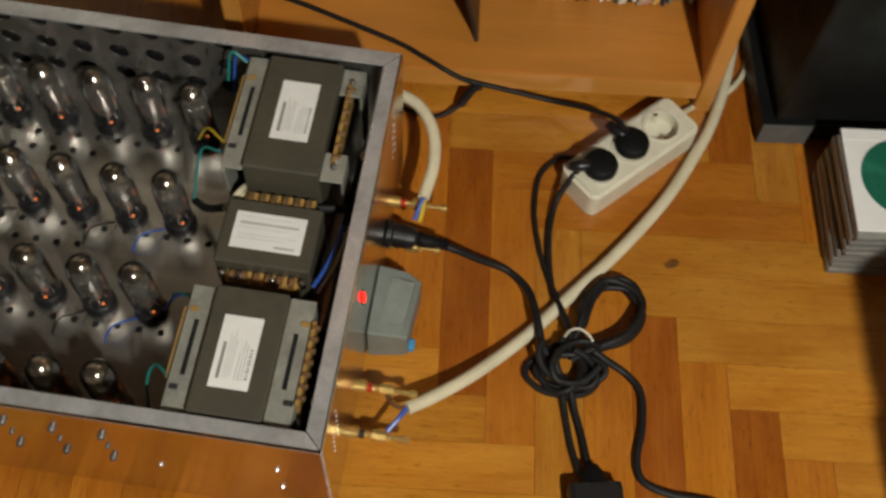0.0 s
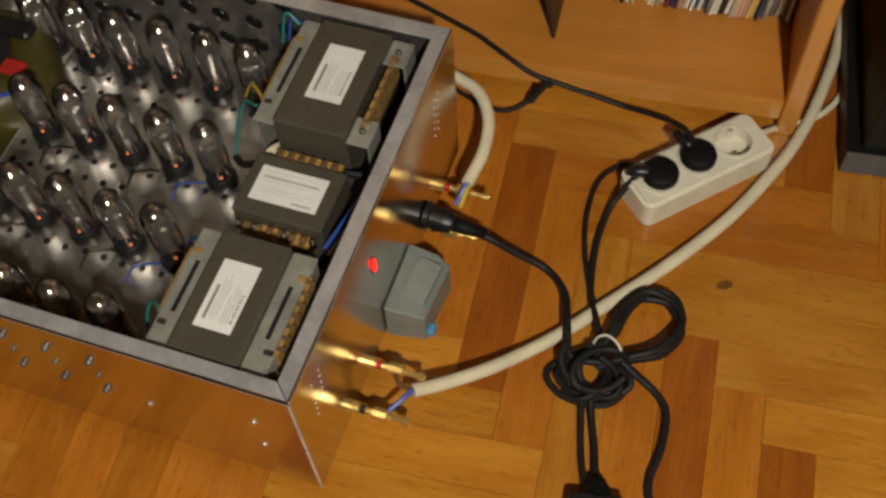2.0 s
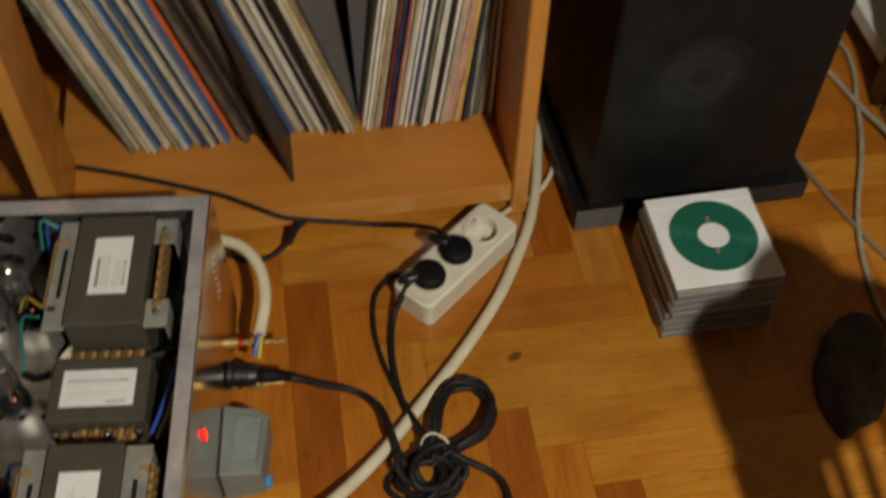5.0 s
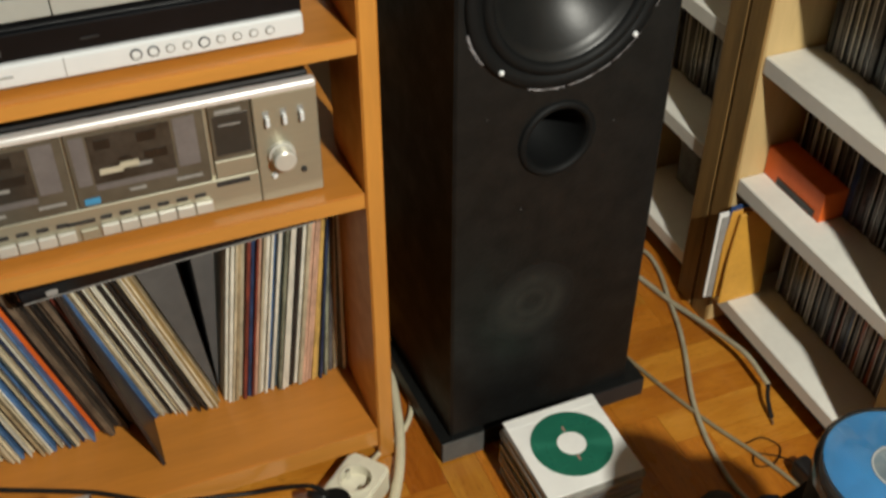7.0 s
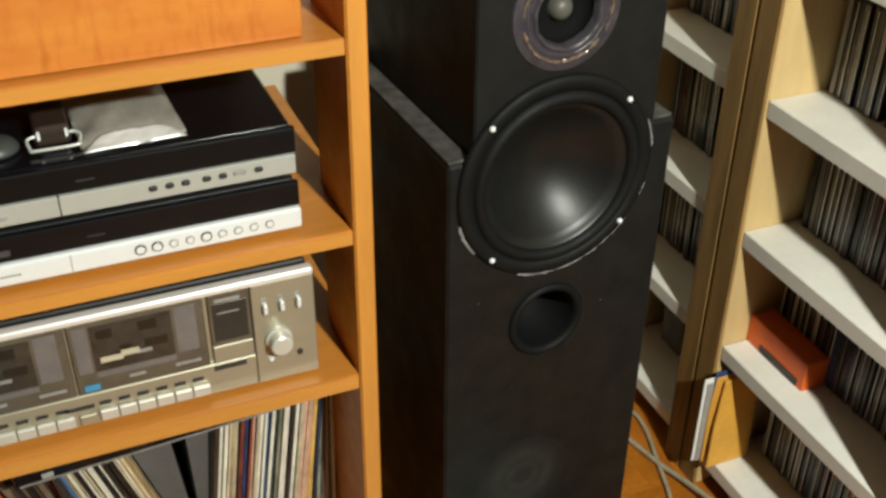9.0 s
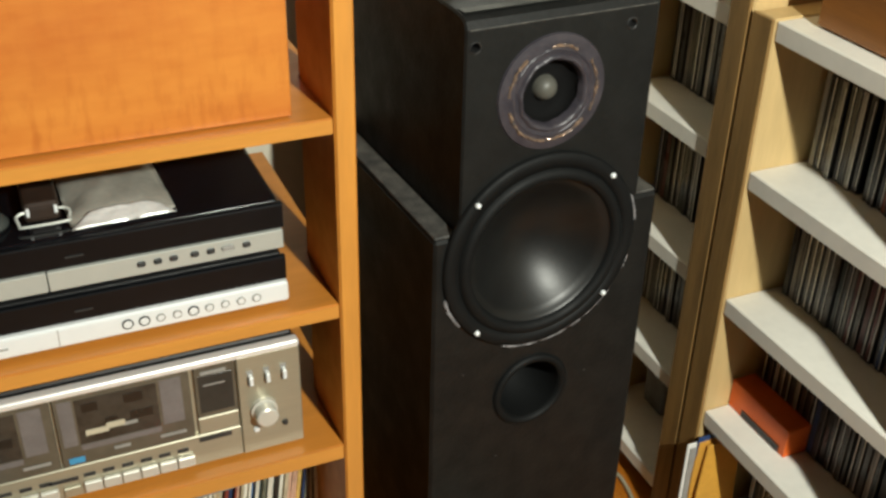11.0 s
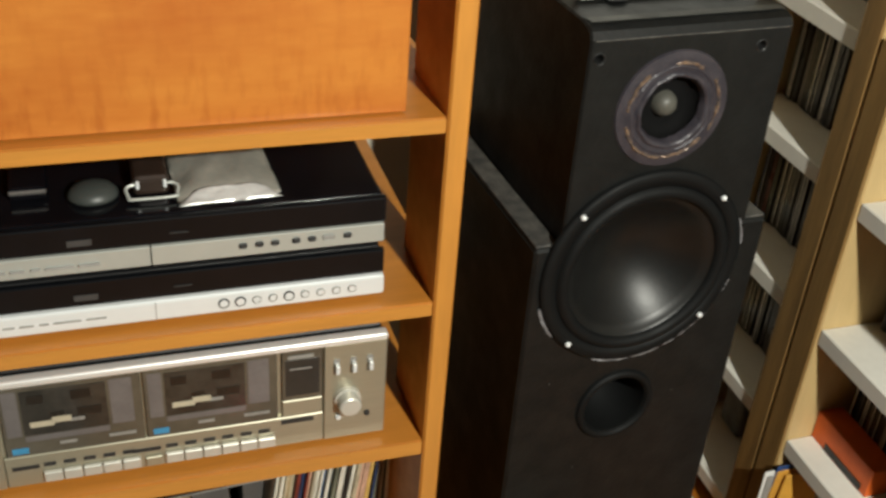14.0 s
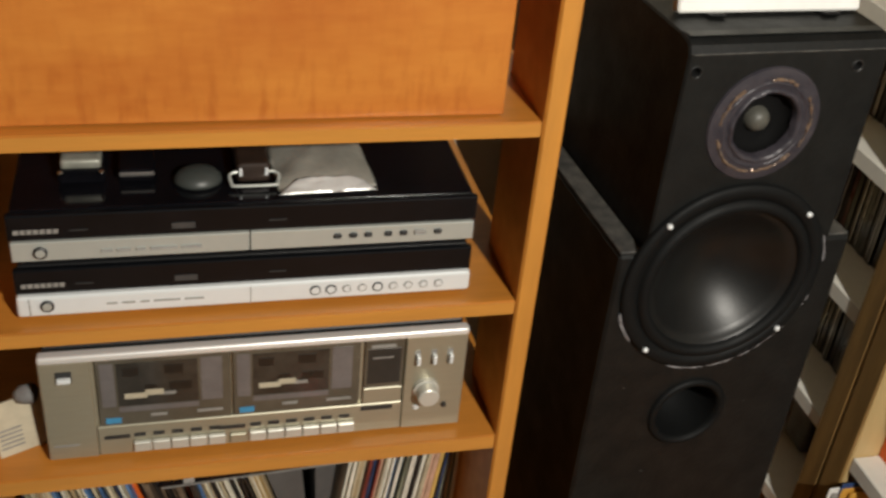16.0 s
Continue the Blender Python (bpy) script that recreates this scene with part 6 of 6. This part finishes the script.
cable("mains_cable", "black mains cable looping away over the parquet", [(-0.134, -0.324, 0.02), (-0.112, -0.337, 0.012), (-0.090, -0.350, 0.007), (-0.077, -0.369, 0.006), (-0.077, -0.405, 0.006), (-0.084, -0.44, 0.006), (-0.078, -0.462, 0.006), (-0.05, -0.474, 0.006), (0.0, -0.482, 0.006), (0.08, -0.52, 0.006)], 0.0040, cable_black)
cable("mains_cable", "black mains cable beside the switched connector lead", [(-0.160, -0.368, 0.01), (-0.156, -0.395, 0.005), (-0.150, -0.430, 0.005), (-0.141, -0.462, 0.01), (-0.136, -0.474, 0.013)], 0.0034, cable_black)
joint = thing("cable_connector", "black mains connector with a lit red switch", "connector", pose(-0.127, -0.498, 0, 0, 0, 6))
part("body", box(-0.027, 0.027, -0.035, 0.028, 0.001, 0.030, 0.006, 2), black_plastic, joint)
part("collar", lathe([(0.016, 0.0), (0.012, 0.012), (0.007, 0.02), (0, 0.02)], 18), rubber, joint, m=pose(0, 0.027, 0.015, -90, 0, 0))
part("switch", box(-0.012, 0.012, -0.026, -0.004, 0.0305, 0.034, 0.001), neon_red, joint, "lit red rocker switch")
loose = cable("loose_cable", "grey cable with stripped end on the floor by the rack", [(0.43, 0.30, 0.005), (0.468, 0.238, 0.005), (0.490, 0.182, 0.005), (0.5055, 0.111, 0.008), (0.516, 0.066, 0.013), (0.523, 0.021, 0.021), (0.531, -0.0415, 0.030), (0.529, -0.099, 0.026)], 0.0039, cable_grey)
part("stripped_end", tube([(0.529, -0.099, 0.026), (0.5185, -0.116, 0.018), (0.5125, -0.138, 0.006)], 0.0030, 8, 5), cable_black, loose, "black inner cores")
part("bare_tip", tube([(0.5125, -0.138, 0.006), (0.509, -0.147, 0.003)], 0.0016, 6, 2), copper_lug, loose, "bare copper tip")
cable("loose_cable", "grey cable snaking over the floor to the chair", [(0.515, 0.285, 0.005), (0.530, 0.233, 0.005), (0.531, 0.208, 0.005), (0.524, 0.172, 0.005), (0.508, 0.123, 0.005), (0.489, 0.061, 0.005), (0.466, 0.005, 0.005), (0.444, -0.041, 0.005), (0.426, -0.085, 0.005), (0.409, -0.148, 0.005), (0.402, -0.215, 0.005), (0.412, -0.27, 0.005)], 0.0034, cable_grey)
cable("loose_cable", "thin dull brown cable running straight across the floor", [(0.362, 0.13, 0.004), (0.385, 0.046, 0.004), (0.406, -0.033, 0.004), (0.429, -0.108, 0.004), (0.455, -0.173, 0.004), (0.470, -0.215, 0.004), (0.478, -0.245, 0.004)], 0.0028, material("dull_brown_cable", (0.27, 0.22, 0.13), 0.5, scale=40, vary=0.15))

# ---- parquet ----
PW = 0.0508
OX, OY = -0.034, -0.3275
plank_me = {}


def plank_mesh(tone):
    if tone not in plank_me:
        b = box(0.0002, PW * LONG - 0.0002, 0.0002, PW - 0.0002, -0.0055, 0.0)
        me = bpy.data.meshes.new("parquet_block")
        b.to_mesh(me)
        b.free()
        me.materials.append({"g": floor_wood, "r": red_oak, "b": brown_oak}[tone])
        plank_me[tone] = me
    return plank_me[tone]


LONG = 6
KNOWN = {("h", -10, -2): "g", ("h", -9, -3): "g", ("h", -8, -4): "g", ("h", -7, -5): "r", ("h", -6, -6): "g", ("h", 2, -2): "g", ("h", 1, -1): "g", ("h", 0, 0): "g", ("h", -1, 1): "g", ("h", -2, 2): "g", ("h", -3, 3): "r", ("h", -4, 4): "r", ("h", -5, 5): "g", ("h", -6, 6): "g", ("h", 3, -3): "g", ("v", 1, 5): "b", ("v", 0, -6): "r", ("v", 1, -7): "b", ("v", 2, -8): "r", ("v", 3, -9): "b"}
rng = random.Random(14)
seen = set()
for i in range(-18, 18):
    for jj in range(-10, 16):
        s = (i + jj) % (2 * LONG)
        key = ("h", i - s, jj) if s < LONG else ("v", i, jj - (s - LONG))
        if key in seen:
            continue
        seen.add(key)
        roll_dice = rng.random()
        # Random oak tones, weighted by direction: the grain's sheen is put into the colour.
        tone = KNOWN.get(key) or (("g" if roll_dice < 0.6 else "r" if roll_dice < 0.88 else "b") if key[0] == "h" else ("r" if roll_dice < 0.7 else "b" if roll_dice < 0.88 else "g"))
        x, y = OX + key[1] * PW, OY + key[2] * PW
        if x + (LONG if key[0] == "h" else 1) * PW > 0.86 or y + (1 if key[0] == "h" else LONG) * PW > 0.46:
            continue
        ob = new("parquet_block", plank_mesh(tone))
        ob.parent = slab
        z = rng.uniform(-0.0003, 0.0)
        ob.matrix_basis = pose(x, y, z) if key[0] == "h" else pose(x + PW, y, z, 0, 0, 90)
knot = part("parquet_knot", lathe([(0, 0.0004), (0.0055, 0.0003), (0.0075, 0.0001)], 14, m=Matrix.Diagonal((1.2, 0.7, 1, 1))), material("dark_knot", (0.24, 0.09, 0.014), 0.5, scale=60, vary=0.3), slab, "small dark knot", m=pose(-0.035, -0.211, 0, 0, 0, 25))
